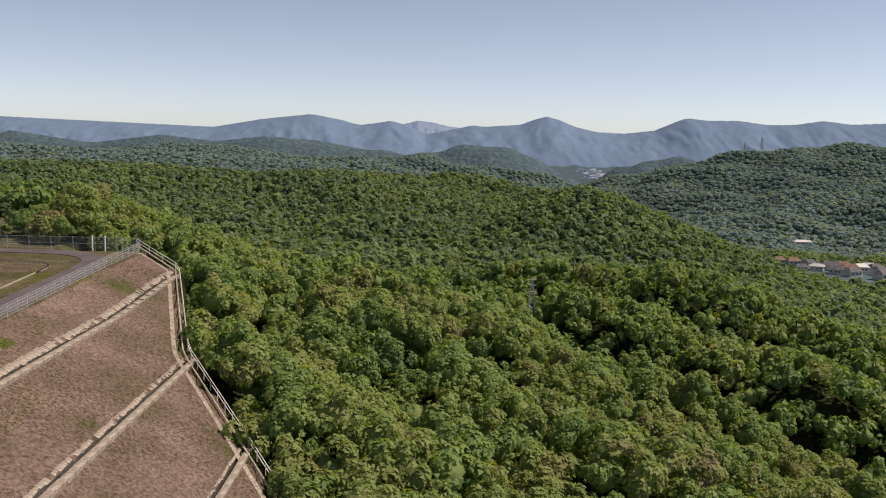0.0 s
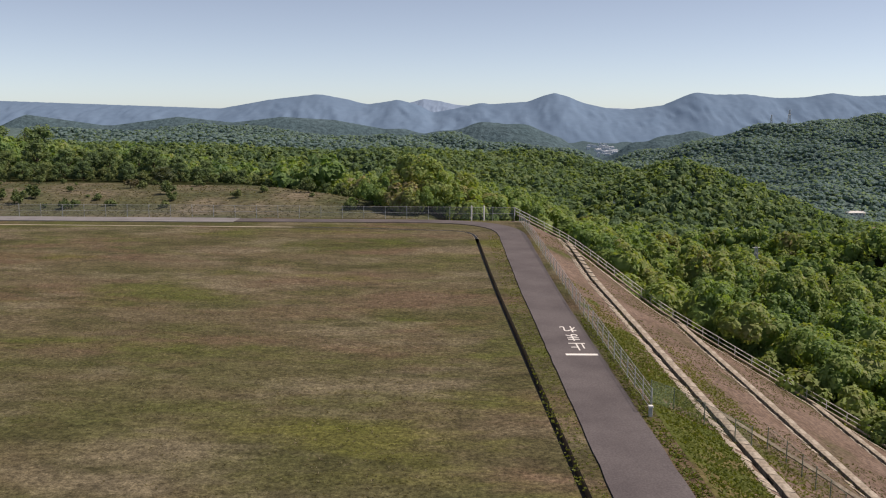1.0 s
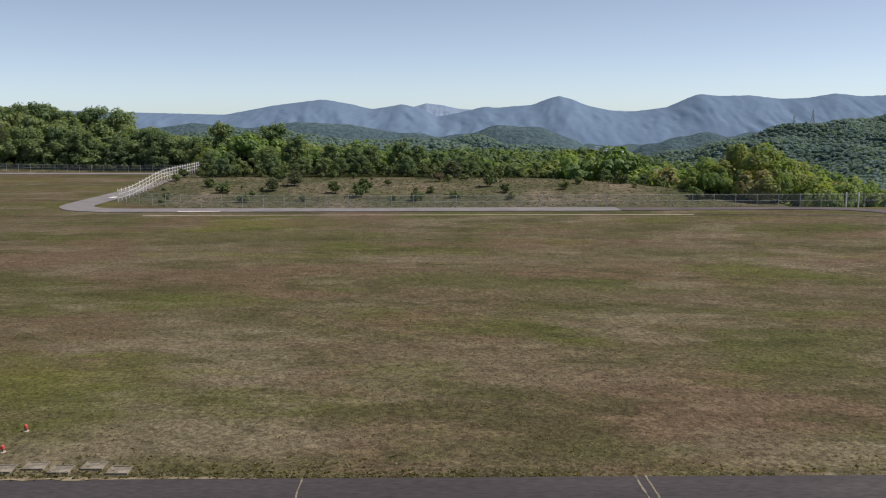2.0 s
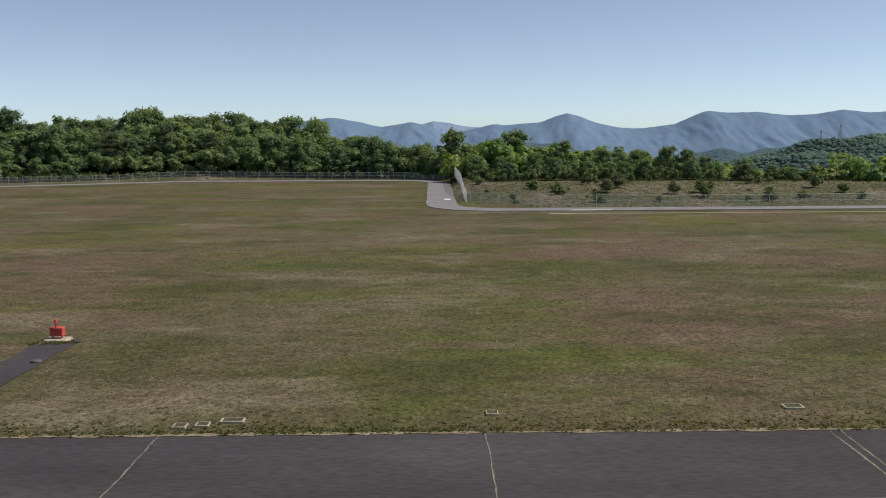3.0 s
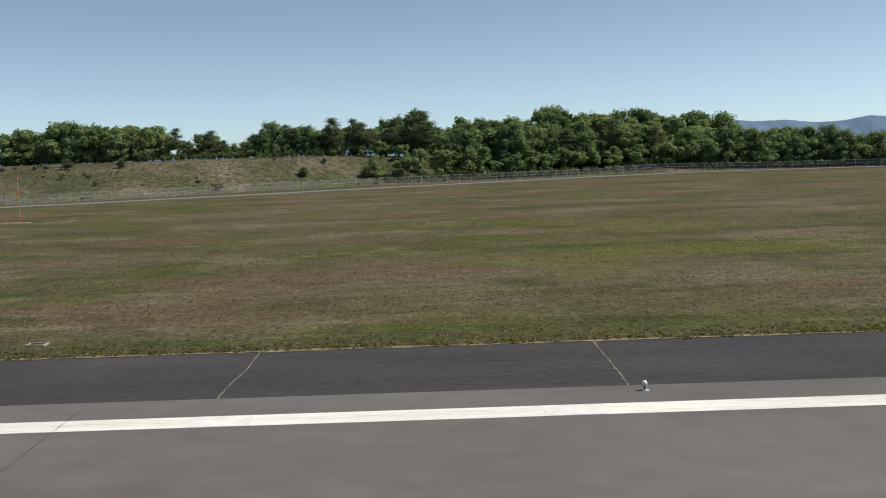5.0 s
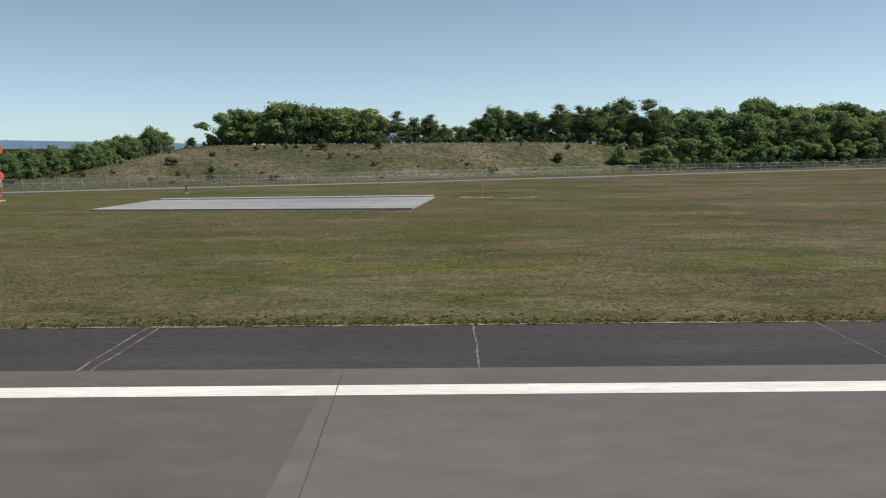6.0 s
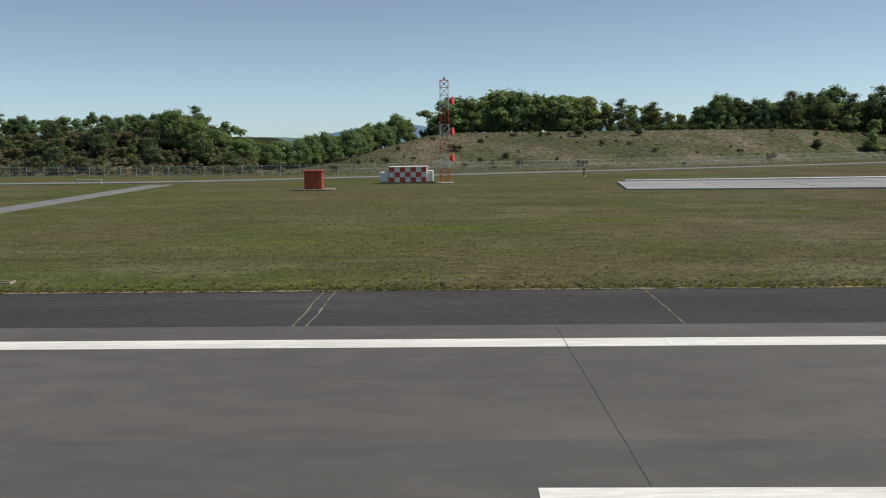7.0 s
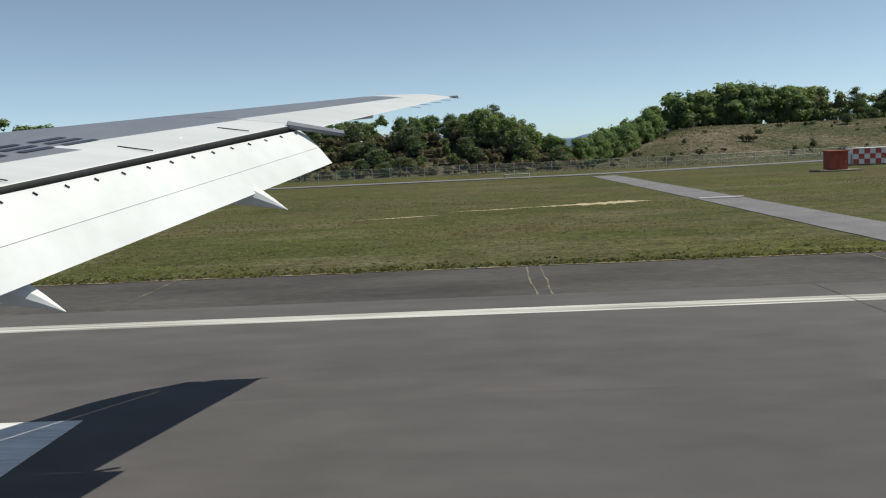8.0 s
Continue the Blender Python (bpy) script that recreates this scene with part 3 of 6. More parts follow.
for k in range(17):
    crack("runway_joint", -61.85 - 16.18 * k, -16.5, 16.9, 0.019, M_TAR, -0.03, "thin sealed joint across runway asphalt", 0.006).location.z = 0.0085
for k in range(60):
    jx = -150 - RND.random() * 170
    y = 17.3 + RND.random() * 3.6
    ob = crack("paving_crack", 0, 0, 1.0 + RND.random() * 3, 0.02, M_TAR, label="fine crack in the shoulder asphalt")
    ob.location = (jx, y, 0.004)
    ob.rotation_euler.z = radians(-90 + RND.uniform(-12, 12))


def crazing(name, x0, x1, y0, y1, cell, seed, label):
    """A net of fine cracks round small uneven pieces of asphalt."""
    r = random.Random(seed)
    nx, ny = int((x1 - x0) / cell), int((y1 - y0) / cell)
    p = {(i, j): (x0 + (i + 0.5 * (j % 2) + r.uniform(-0.4, 0.4)) * cell, y0 + (j + r.uniform(-0.4, 0.4)) * cell) for i in range(nx + 1) for j in range(ny + 1)}
    vs, fs = [], []
    for (i, j), (ax, ay) in p.items():
        for k in ((i + 1, j), (i, j + 1), (i + (1 if j % 2 else -1), j + 1)):
            mx, my = (i / nx - 0.5) * 2, (j / ny - 0.5) * 2
            if k not in p or r.random() < 0.22 + 0.5 * (mx * mx + my * my):
                continue
            bx, by = p[k]
            l = math.hypot(bx - ax, by - ay)
            w = r.uniform(0.003, 0.008)
            ux, uy = -(by - ay) / l * w, (bx - ax) / l * w
            b = len(vs)
            vs += [(ax + ux, ay + uy, 0), (ax - ux, ay - uy, 0), (bx - ux, by - uy, 0), (bx + ux, by + uy, 0)]
            fs.append((b, b + 1, b + 2, b + 3))
    ob = new(name, fast_mesh(name, vs, fs, [M_SEAM]))
    ob.location.z = 0.003
    return tagged(ob, label, "cracks", kind="structure")


crazing("crazed_cracks", -285.0, -283.1, 17.2, 21.1, 0.14, 5, "net of fine cracks in the asphalt before the path")
crazing("crazed_cracks", -287.0, -284.6, 18.2, 19.1, 0.15, 6, "band of fine cracks along the shoulder asphalt")

# ---- roads ----


def rounded(poly, r, n=8):
    out = [poly[0]]
    for a, b, c in zip(poly, poly[1:], poly[2:]):
        a, b, c = Vector(a), Vector(b), Vector(c)
        d0, d1 = (a - b), (c - b)
        k = min(r, d0.length * 0.48, d1.length * 0.48)
        p, q = b + d0.normalized() * k, b + d1.normalized() * k
        for i in range(n + 1):
            t = i / n
            out.append(tuple(p * (1 - t) ** 2 + b * 2 * t * (1 - t) + q * t * t))
    return out + [poly[-1]]


def ribbon(name, poly, width, material, lift, label, category, jitter=0.0, step=1.2, kind="structure"):
    """A strip of paving laid on the land along a polyline."""
    pts = along(poly, step) + [(*poly[-1], 0)]
    vs, fs = [], []
    for i, (x, y, a) in enumerate(pts):
        b = pts[min(i + 1, len(pts) - 1)]
        p = pts[max(i - 1, 0)]
        d = Vector((b[0] - p[0], b[1] - p[1])).normalized()
        w = width / 2 * (1 + RND.uniform(-jitter, jitter))
        for s in (-1, 1):
            xx, yy = x - d.y * w * s, y + d.x * w * s
            vs.append((xx, yy, float(ground_z(xx, yy)) if yy > 21.3 else float(ground_z(xx, max(yy, 21.3)))))
    zs = np.array([v[2] for v in vs])
    vs = [(v[0], v[1], z + lift) for v, z in zip(vs, zs)]
    low = [(v[0], v[1], v[2] - 0.3) for v in vs]
    n = len(vs)
    for i in range(len(pts) - 1):
        a = 2 * i
        fs += [(a, a + 2, a + 3, a + 1), (a, a + n, a + n + 2, a + 2), (a + 1, a + 3, a + n + 3, a + n + 1)]
    me = fast_mesh(name, vs + low, fs, [material], smooth=False)
    return tagged(new(name, me), label, category, kind=kind)


ribbon("dusty_edge", [(-700, 21.24), (-60, 21.24)], 0.16, M_BARE, 0.012, "pale dusty strip between shoulder and grass", "verge", 0.9, 0.35)
ribbon("perimeter_road", rounded([(-30.28, 21.3), (-30.38, 86.2), (-62, 86.0)], 9), 2.4, M_ROAD, 0.05, "narrow grey asphalt perimeter road", "road", 0.02)
PERIMETER = rounded([(-56, 86.0), (-109.6, 86.3), (-109.8, 141.5), (-150, 144.2), (-185, 127), (-228, 105.5), (-258, 93.5), (-285, 82.5), (-420, 83)], 7)
ribbon("perimeter_road", PERIMETER, 3.2, M_PATH, 0.06, "narrow grey asphalt perimeter road", "road", 0.03)
ribbon("access_path", [(-284.25, 21.2), (-284.5, 42), (-285.2, 78)], 2.1, M_PATH, 0.02, "grey asphalt service path across the grass", "path", 0.03)
ribbon("service_path", [(-123.75, 21.2), (-123.75, 31.9)], 1.35, M_SHOULDER, 0.03, "short dark asphalt strip leading to a red unit", "path", 0.06)


def stripe(x0, x1, y0, y1, lift, name="stop_line", label="white painted stop line on asphalt"):
    bm = bmesh.new()
    z = float(ground_z((x0 + x1) / 2, (y0 + y1) / 2)) + lift
    box(bm, ((x0 + x1) / 2, (y0 + y1) / 2, z), (x1 - x0, y1 - y0, 0.012))
    return tagged(new(name, bm_mesh(name, bm, M_PAINT)), label, "line", kind="structure")


stripe(-30.75, -29.25, 40.6, 40.9, 0.05)
stripe(-285.5, -283.5, 42.2, 42.45, 0.08)
stripe(-109.3, -108.6, 99.5, 100.9, 0.075)
stripe(-97.6, -93.6, 84.6, 85.0, 0.075)

for i, ch in enumerate("止まれ"):
    cu = bpy.data.curves.new("road_writing", 'FONT')
    cu.body, cu.size, cu.extrude, cu.align_x = ch, 1.05, 0.004, 'CENTER'
    cu.materials.append(M_PAINT)
    ob = new("road_writing", cu)
    ob.location = (-29.95, 41.3 + 1.75 * i, -0.62)
    ob.location.z = float(ground_z(-29.95, 42 + 1.75 * i)) + 0.06
    ob.rotation_euler.z = math.pi
    ob.scale = (0.85, 1.5, 1)
    ob.location.y += 1.5
    tagged(ob, "white painted stop lettering on the road", "road marking", kind="structure")

# ---- concrete drains on the bare slope, and the field's gutter ----
def apron_pieces(material, w, l, count, ragged):
    out = []
    for _ in range(count):
        bm = bmesh.new()
        box(bm, (0, 0, -0.09), (w, l, 0.28), 0.012)
        for v in bm.verts:
            v.co.x += RND.uniform(-1, 1) * ragged * w
            v.co.y += RND.uniform(-1, 1) * 0.03
            v.co.z += RND.uniform(-1, 1) * ragged * 0.08
        out.append(bm_mesh("apron_slab", bm, material))
    return out


for dx, y0, y1, wide, slim in DRAINS:
    drain = thing("slope_drain", (dx, y0, 0), "pale concrete drain channel with broken apron slabs on earth slope", "drain", "slope drains", "structure")
    bm = bmesh.new()
    for k in range(16):
        c0, c1 = y0 + (y1 - y0) * k / 16, y0 + (y1 - y0) * (k + 1) / 16
        rod(bm, (0, c0 - y0, float(slopez(dx, c0)) - 0.45), (0, c1 - y0, float(slopez(dx, c1)) - 0.45), 0.1, n=6)
    part("channel", bm, M_CONC_D, drain, "channel floor coloured dark for its shade")
    # ragged uphill lining in short lengths, cleaner downhill slabs in long ones
    for side, w, l, meshes in ((-1, wide, 0.55, apron_pieces(M_APRON, wide, 0.56, 7, 0.13)), (1, slim, 1.5, apron_pieces(M_APRON, slim, 1.485, 4, 0.04))):
        y = l / 2
        while y < y1 - y0:
            off = side * (0.125 + w / 2)
            ob = new("apron_slab", meshes[RND.randrange(len(meshes))])
            ob.parent = drain
            ob.location = (off + RND.uniform(-0.03, 0.03) * (1 if side < 0 else 0.4), y, float(slopez(dx, y0 + y)) - 0.47 * off + (-0.03 + RND.uniform(-0.03, 0.01) if side < 0 else 0.13))
            ob.rotation_euler = (0, radians((27 if side < 0 else 7) + RND.uniform(-1.5, 1.5)), radians(RND.uniform(-2, 2) if side < 0 else RND.uniform(-0.5, 0.5)))
            ob.scale = (RND.uniform(0.8, 1.1) if side < 0 else 1, 1, 1)
            y += l
GUTTER = rounded([(-33.55, 75.5), (-33.9, 79.6), (-46, 81.4), (-100, 82.0)], 4)
ribbon("field_gutter", GUTTER, 0.30, M_CONC, 0.012, "narrow concrete gutter beside the mown field", "gutter", 0.05)
# A flat near-black strip drawn for the shade down in the channel.
ribbon("gutter_channel", GUTTER[:-1], 0.24, M_DARK, 0.02, "flat dark strip painted as the gutter channel's shade", "gutter")
bm = bmesh.new()
pts = along([(-24.4, 38.3), (-21, 35), (-16, 28.5), (-13.6, 24)], 0.8)
for (x0, y0, a), (x1, y1, b) in zip(pts, pts[1:]):
    rod(bm, (x0, y0, slopez(x0) + 0.05), (x1, y1, slopez(x1) + 0.05), 0.12, n=5)
tagged(new("slope_kerb", bm_mesh("slope_kerb", bm, M_CONC)), "low concrete kerb running down the earth slope", "kerb", kind="structure")

# ---- far mountains ----


def range_mesh(name, crestline, y0, depth, base, seed, material, label):
    """A mountain range: a crest line with spurs running down towards the viewer."""
    xs = np.linspace(crestline[0][0], crestline[-1][0], 620)
    cz = np.interp(xs, [p[0] for p in crestline], [p[1] for p in crestline])
    k = np.exp(-np.linspace(-2, 2, 7) ** 2)
    cz = np.convolve(np.pad(cz, 3, mode='edge'), k / k.sum(), 'valid')
    rows = 30
    vs = []
    for j in range(rows):
        t = j / (rows - 1)
        for x, z in zip(xs, cz):
            bend = x + 70 * noise.noise(Vector((x * 0.004, t * 2.2, seed)))
            spur = 0.5 - abs(noise.noise(Vector((bend * 0.009, t * 1.1, seed)))) * 2 + 0.7 * noise.noise(Vector((bend * 0.03, t * 4.4, seed + 5))) + 0.4 * noise.noise(Vector((bend * 0.08, t * 9, seed + 9)))
            zz = base + (z - base) * (t ** 0.8) + spur * 3.2 * math.sin(math.pi * t) + noise.noise(Vector((x * 0.05, t * 9, seed))) * 1.6
            vs.append((x, y0 + depth * t - 26 * spur * t * (1 - t) * 2, zz))
    n = len(xs)
    fs = [(j * n + i, j * n + i + 1, (j + 1) * n + i + 1, (j + 1) * n + i) for j in range(rows - 1) for i in range(n - 1)]
    ob = new(name, fast_mesh(name, vs, fs, [material], smooth=True))
    return tagged(ob, label, "mountains", kind="structure")


CREST = [(-3000, 30), (-1500, 35), (-950, 20), (-658, 12), (-515, 38), (-380, 54), (-300, 40), (-244, 26), (-157, 40), (-100, 26), (-60, 4), (20, 20), (75, 33), (107, 29), (150, 33), (210, 37), (245, 52), (281, 62), (320, 52), (362, 35), (420, 22), (474, 16), (530, 22), (586, 29), (640, 52), (675, 66), (740, 60), (823, 62), (904, 52), (983, 54), (1062, 67), (1143, 58), (1251, 64), (1500, 55), (2200, 70), (3000, 60)]
FAR = 1.385  # the range stands this much further out than its crest list is drawn for
range_mesh("backdrop_mountains", [(-40 + (x + 40) * FAR, 10.5 + (z - 10.5) * FAR) for x, z in CREST if abs(x) < 2300], 3200, 400, -115, 3.1, M_BLUE, "far forested mountain range painted haze-blue")
range_mesh("backdrop_peaks", [(-900, 20), (-480, 30), (-330, 44), (-200, 44), (-120, 66), (-40, 56), (40, 38), (420, 20), (560, 40), (700, 30), (1100, 20)], 4300, 200, -100, 8.4, M_PALE, "distant peaks painted pale with haze")

# ---- woods ----


def leaf_cloud(r, n, lobes, size, squash=0.8, skirt=0.0, rise=0.25):
    """Leaf clumps as small bent quads over a heap of lobes; the crown's middle is at 0, its half width about 1."""
    cen = r.normal(0, 1, (lobes, 3))
    cen /= np.linalg.norm(cen, axis=1)[:, None]
    cen *= r.uniform(0.25, 0.68, (lobes, 1))
    cen[:, 2] *= squash
    rad = r.uniform(0.30, 0.50, lobes)
    which = r.integers(0, lobes, n)
    d = r.normal(0, 1, (n, 3))
    d[:, 2] += 0.25
    d /= np.linalg.norm(d, axis=1)[:, None]
    p = cen[which] + d * rad[which, None] * r.uniform(0.75, 1.05, (n, 1)) * (1, 1, squash)
    keep = p[:, 2] > -0.75 + skirt
    p[~keep, 2] = -0.6 + skirt
    nrm = d + r.normal(0, 0.36, (n, 3))
    nrm[:, 2] += rise
    nrm /= np.linalg.norm(nrm, axis=1)[:, None]
    u = np.cross(nrm, r.normal(0, 1, (n, 3)))
    u /= np.linalg.norm(u, axis=1)[:, None]
    w = np.cross(nrm, u)
    s = size * r.uniform(0.6, 1.3, (n, 1))
    q = np.stack([p - u * s - w * s * 0.6, p + u * s * 0.9 - w * s * 0.5, p + w * s * 1.15], 1)
    return q.reshape(-1, 3)


def core(r, rings=3, seg=6, k=0.62):
    """A dark inner body that keeps the crown from being seen through."""
    vs = []
    for i in range(rings + 1):
        a = math.pi * i / rings
        for j in range(seg):
            b = 2 * math.pi * j / seg
            rr = k * r.uniform(0.8, 1.2)
            vs.append((rr * math.sin(a) * math.cos(b), rr * math.sin(a) * math.sin(b), rr * 0.8 * math.cos(a)))
    fs = []
    for i in range(rings):
        for j in range(seg):
            a, b = i * seg + j, i * seg + (j + 1) % seg
            fs += [(a, b, b + seg), (a, b + seg, a + seg)]
    return np.array(vs), np.array(fs)


def domed_crown(r, n, lobes, size, squash=0.95, leaf_lean=0.34, rings=4, seg=8, body=0.54):
    """A round tree top: lobes of leaves over the upper half of a ball, denser on the outside, ragged below."""
    cen = r.normal(0, 1, (lobes, 3))
    cen[:, 2] = np.abs(cen[:, 2]) * 0.9 - 0.35
    cen /= np.linalg.norm(cen, axis=1)[:, None]
    far = cen * r.uniform(0.50, 0.74, (lobes, 1))
    rad = r.uniform(0.24, 0.42, lobes)
    which = r.integers(0, lobes, n)
    d = r.normal(0, 1, (n, 3)) + cen[which] * 1.1
    d /= np.linalg.norm(d, axis=1)[:, None]
    p = (far[which] + d * rad[which, None] * r.uniform(0.78, 1.1, (n, 1))) * (1, 1, squash)
    nrm = d + r.normal(0, leaf_lean, (n, 3)) + (0, 0, 0.45)
    nrm /= np.linalg.norm(nrm, axis=1)[:, None]
    u = np.cross(nrm, r.normal(0, 1, (n, 3)))
    u /= np.linalg.norm(u, axis=1)[:, None]
    w = np.cross(nrm, u)
    k = size * r.uniform(0.55, 1.35, (n, 1))
    q = np.stack([p - u * k - w * k * 0.6, p + u * k * 0.9 - w * k * 0.5, p + w * k * 1.15], 1).reshape(-1, 3)
    cv, cf = core(r, rings, seg, body)
    cv[:, 2] -= 0.05
    return np.concatenate([q, cv]), np.concatenate([np.arange(len(q)).reshape(-1, 3), cf + len(q)])


def spired_crown(r, n, size):
    """A conifer's top among the broadleaf ones: drooping tiers round a leader."""
    f = r.uniform(0, 1, n) ** 1.3
    tier = np.floor(f * 7) / 7
    reach = (1 - tier) ** 0.8 * 0.62 + 0.05
    a, t = np.round(r.uniform(0, 6.283, n) * 1.9) / 1.9 + r.normal(0, 0.16, n), r.uniform(0.2, 1, n)
    p = np.stack([np.cos(a) * reach * t, np.sin(a) * reach * t, -0.7 + 1.95 * tier - 0.16 * t + r.normal(0, 0.035, n)], -1)
    k = size * r.uniform(0.6, 1.3, (n, 1, 1))
    q = (p[:, None, :] + r.normal(0, 1, (n, 3, 3)) * k * (1, 1, 0.45)).reshape(-1, 3)
    cv, cf = core(r, 4, 6, 0.3)
    return np.concatenate([q, cv]), np.concatenate([np.arange(len(q)).reshape(-1, 3), cf + len(q)])


def crown_set(r, count, n, lobes, size, squash=0.8, rise=0.25, k=0.5, rings=3, seg=6):
    out = []
    for _ in range(count):
        q = leaf_cloud(r, n, lobes, size, squash, 0.0, rise)
        cv, cf = core(r, rings, seg, k)
        out.append((np.concatenate([q, cv]), np.concatenate([np.arange(len(q)).reshape(-1, 3), cf + len(q)])))
    return out


def scatter_mesh(name, crowns, xyz, half, tall, r, material):
    """All crowns of a stand joined: crown k at xyz[k], half its width and height."""
    vs, fs, tones, off = [], [], [], 0
    pick = r.integers(0, len(crowns), len(xyz))
    tone = r.beta(2.2, 2.2, len(xyz))
    turn = r.uniform(0, 2 * math.pi, len(xyz))
    for k, (tv, tf) in enumerate(crowns):
        ids = np.nonzero(pick == k)[0]
        if not len(ids):
            continue
        c, s = np.cos(turn[ids])[:, None], np.sin(turn[ids])[:, None]
        x = (tv[None, :, 0] * c - tv[None, :, 1] * s) * half[ids, None] + xyz[ids, 0, None]
        y = (tv[None, :, 0] * s + tv[None, :, 1] * c) * half[ids, None] + xyz[ids, 1, None]
        z = tv[None, :, 2] * tall[ids, None] + xyz[ids, 2, None]
        vs.append(np.stack([x, y, z], -1).reshape(-1, 3))
        fs.append((tf[None] + (np.arange(len(ids)) * len(tv))[:, None, None] + off).reshape(-1, 3))
        tones.append(np.repeat(tone[ids], len(tv)))
        off += len(ids) * len(tv)
    me = fast_mesh(name, np.concatenate(vs), np.concatenate(fs), [material], smooth=True)
    me.attributes.new("tone", 'FLOAT', 'POINT').data.foreach_set("value", np.concatenate(tones).astype(np.float32))
    return me


def spots(r, x0, x1, y0, y1, pitch, test):
    """Uneven positions on a shaken grid where test holds."""
    xs, ys = np.meshgrid(np.arange(x0, x1, pitch), np.arange(y0, y1, pitch))
    xs = xs.ravel() + r.uniform(-0.40, 0.40, xs.size) * pitch
    ys = ys.ravel() + r.uniform(-0.40, 0.40, ys.size) * pitch
    ok = test(xs, ys)
    return xs[ok], ys[ok]


def woods(x, y):
    return (regions(x, y) == 3) & (x > -45)


def seen_part1(x, y):
    """Ahead of the camera while it is over the valley's edge."""
    return (x < 7 + 0.51 * y) & (x > -75 - 0.52 * y)


def clearing(x, y):
    """Where the valley houses stand."""
    return (x > 128) & (x < 206) & (y > 338) & (y < 414)


def ridge_woods(x, y):
    return (regions(x, y) == 3) & seen_part1(x, y) & (x > -260) & ~clearing(x, y)


def near_woods(x, y):
    return woods(x, y) & seen_part1(x, y) & ((x > -27) | (y > 92))


crowns_w = crown_set(rng, 8, 210, 10, 0.138, 0.85, 0.7, 0.46)


def forest(name, label, r, bounds, pitch, inside, crowns, leaf, height, lean=1.0):
    """A closed forest of single crowns on the land; heights and widths differ from tree to tree."""
    xs, ys = spots(r, *bounds, pitch, inside)
    n = len(xs)
    old = r.beta(2.0, 2.6, n)
    half = pitch * (0.58 + 0.32 * old) * r.uniform(0.9, 1.15, n)
    tall = half * r.uniform(0.9, 1.25, n) * lean
    near_edge = 1 - 0.35 * (~(inside(xs - 2.5, ys) & inside(xs + 2.5, ys) & inside(xs, ys - 2.5))).astype(float)
    top = height * (0.72 + 0.55 * old) * near_edge
    xyz = np.stack([xs, ys, ground_z(xs, ys) + np.maximum(top - tall, 0.4 * tall)], -1)
    return tagged(new(name, scatter_mesh(name, crowns, xyz, half, tall, r, leaf)), label, "forest", kind="stuff")


def slope_woods(x, y):
    back = np.interp(x, [-108, -62, -58, -40], [131, 131, 112, 96])
    return (regions(x, y) == 3) & (x > -108) & (y > back) & seen_part1(x, y) & (np.hypot(x - 13.2, (y - 137) * 0.45) > 3.3)


fine = [domed_crown(rng, 1150, 19, 0.080) for _ in range(9)] + [domed_crown(rng, 1050, 12, 0.084, 1.15) for _ in range(4)] + [spired_crown(rng, 520, 0.075) for _ in range(1)]
middling = [domed_crown(rng, 270, 13, 0.152, rings=3, seg=6) for _ in range(10)] + [spired_crown(rng, 200, 0.12)]
coarse = [domed_crown(rng, 52, 9, 0.29, 0.95, 0.26, 3, 6, 0.64) for _ in range(12)]
forest("forest", "dense bright green broadleaf forest falling from the embankment", rng, (-45, 75, 40, 106), 2.7, near_woods, fine, M_LEAF, 5.2)
forest("forest_slope", "dense green broadleaf forest on the valley side", rng, (-108, 115, 100, 190), 2.75, lambda x, y: slope_woods(x, y) & (y >= 106), middling, M_LEAF, 5.0)
forest("forest_middle", "green broadleaf forest over ridges", rng, (-260, 290, 190, 480), 3.7, ridge_woods, coarse, M_LEAF_MID, 4.6)
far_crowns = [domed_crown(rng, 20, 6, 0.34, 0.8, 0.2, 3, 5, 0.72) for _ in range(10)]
# These crowns wear the haze-tinted leaf colour.
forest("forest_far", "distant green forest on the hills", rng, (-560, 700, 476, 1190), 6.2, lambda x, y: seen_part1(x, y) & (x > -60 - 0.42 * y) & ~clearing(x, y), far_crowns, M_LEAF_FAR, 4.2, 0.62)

# leafy shrubs and young trees along the wood's edge
edge = [(x + RND.uniform(0.9, 2.4), y + RND.uniform(0.3, 1.4)) for x, y, a in along([(-29.5, 91.0), (-23.9, 88.2), (-18.2, 69.8), (-11.6, 59.2), (-4.2, 47.2), (5.0, 34.6)], 0.62)]
edge += [(x, y + RND.uniform(-0.8, 4.5)) for x, y, a in along([(-46, 97), (-40, 92.5), (-29, 91.5)], 0.4)]
ex, ey = (np.array(c) for c in zip(*edge))
half = rng.uniform(0.45, 1.05, len(ex))
tagged(new("forest_edge", scatter_mesh("forest_edge", fine, np.stack([ex, ey, ground_z(ex, ey) + 0.7 * half + rng.uniform(0.0, 1.4, len(ex))], -1), half, half * rng.uniform(0.9, 1.4, len(ex)), rng, M_LEAF)), "leafy shrubs at the forest edge beside the slope", "forest", kind="stuff")


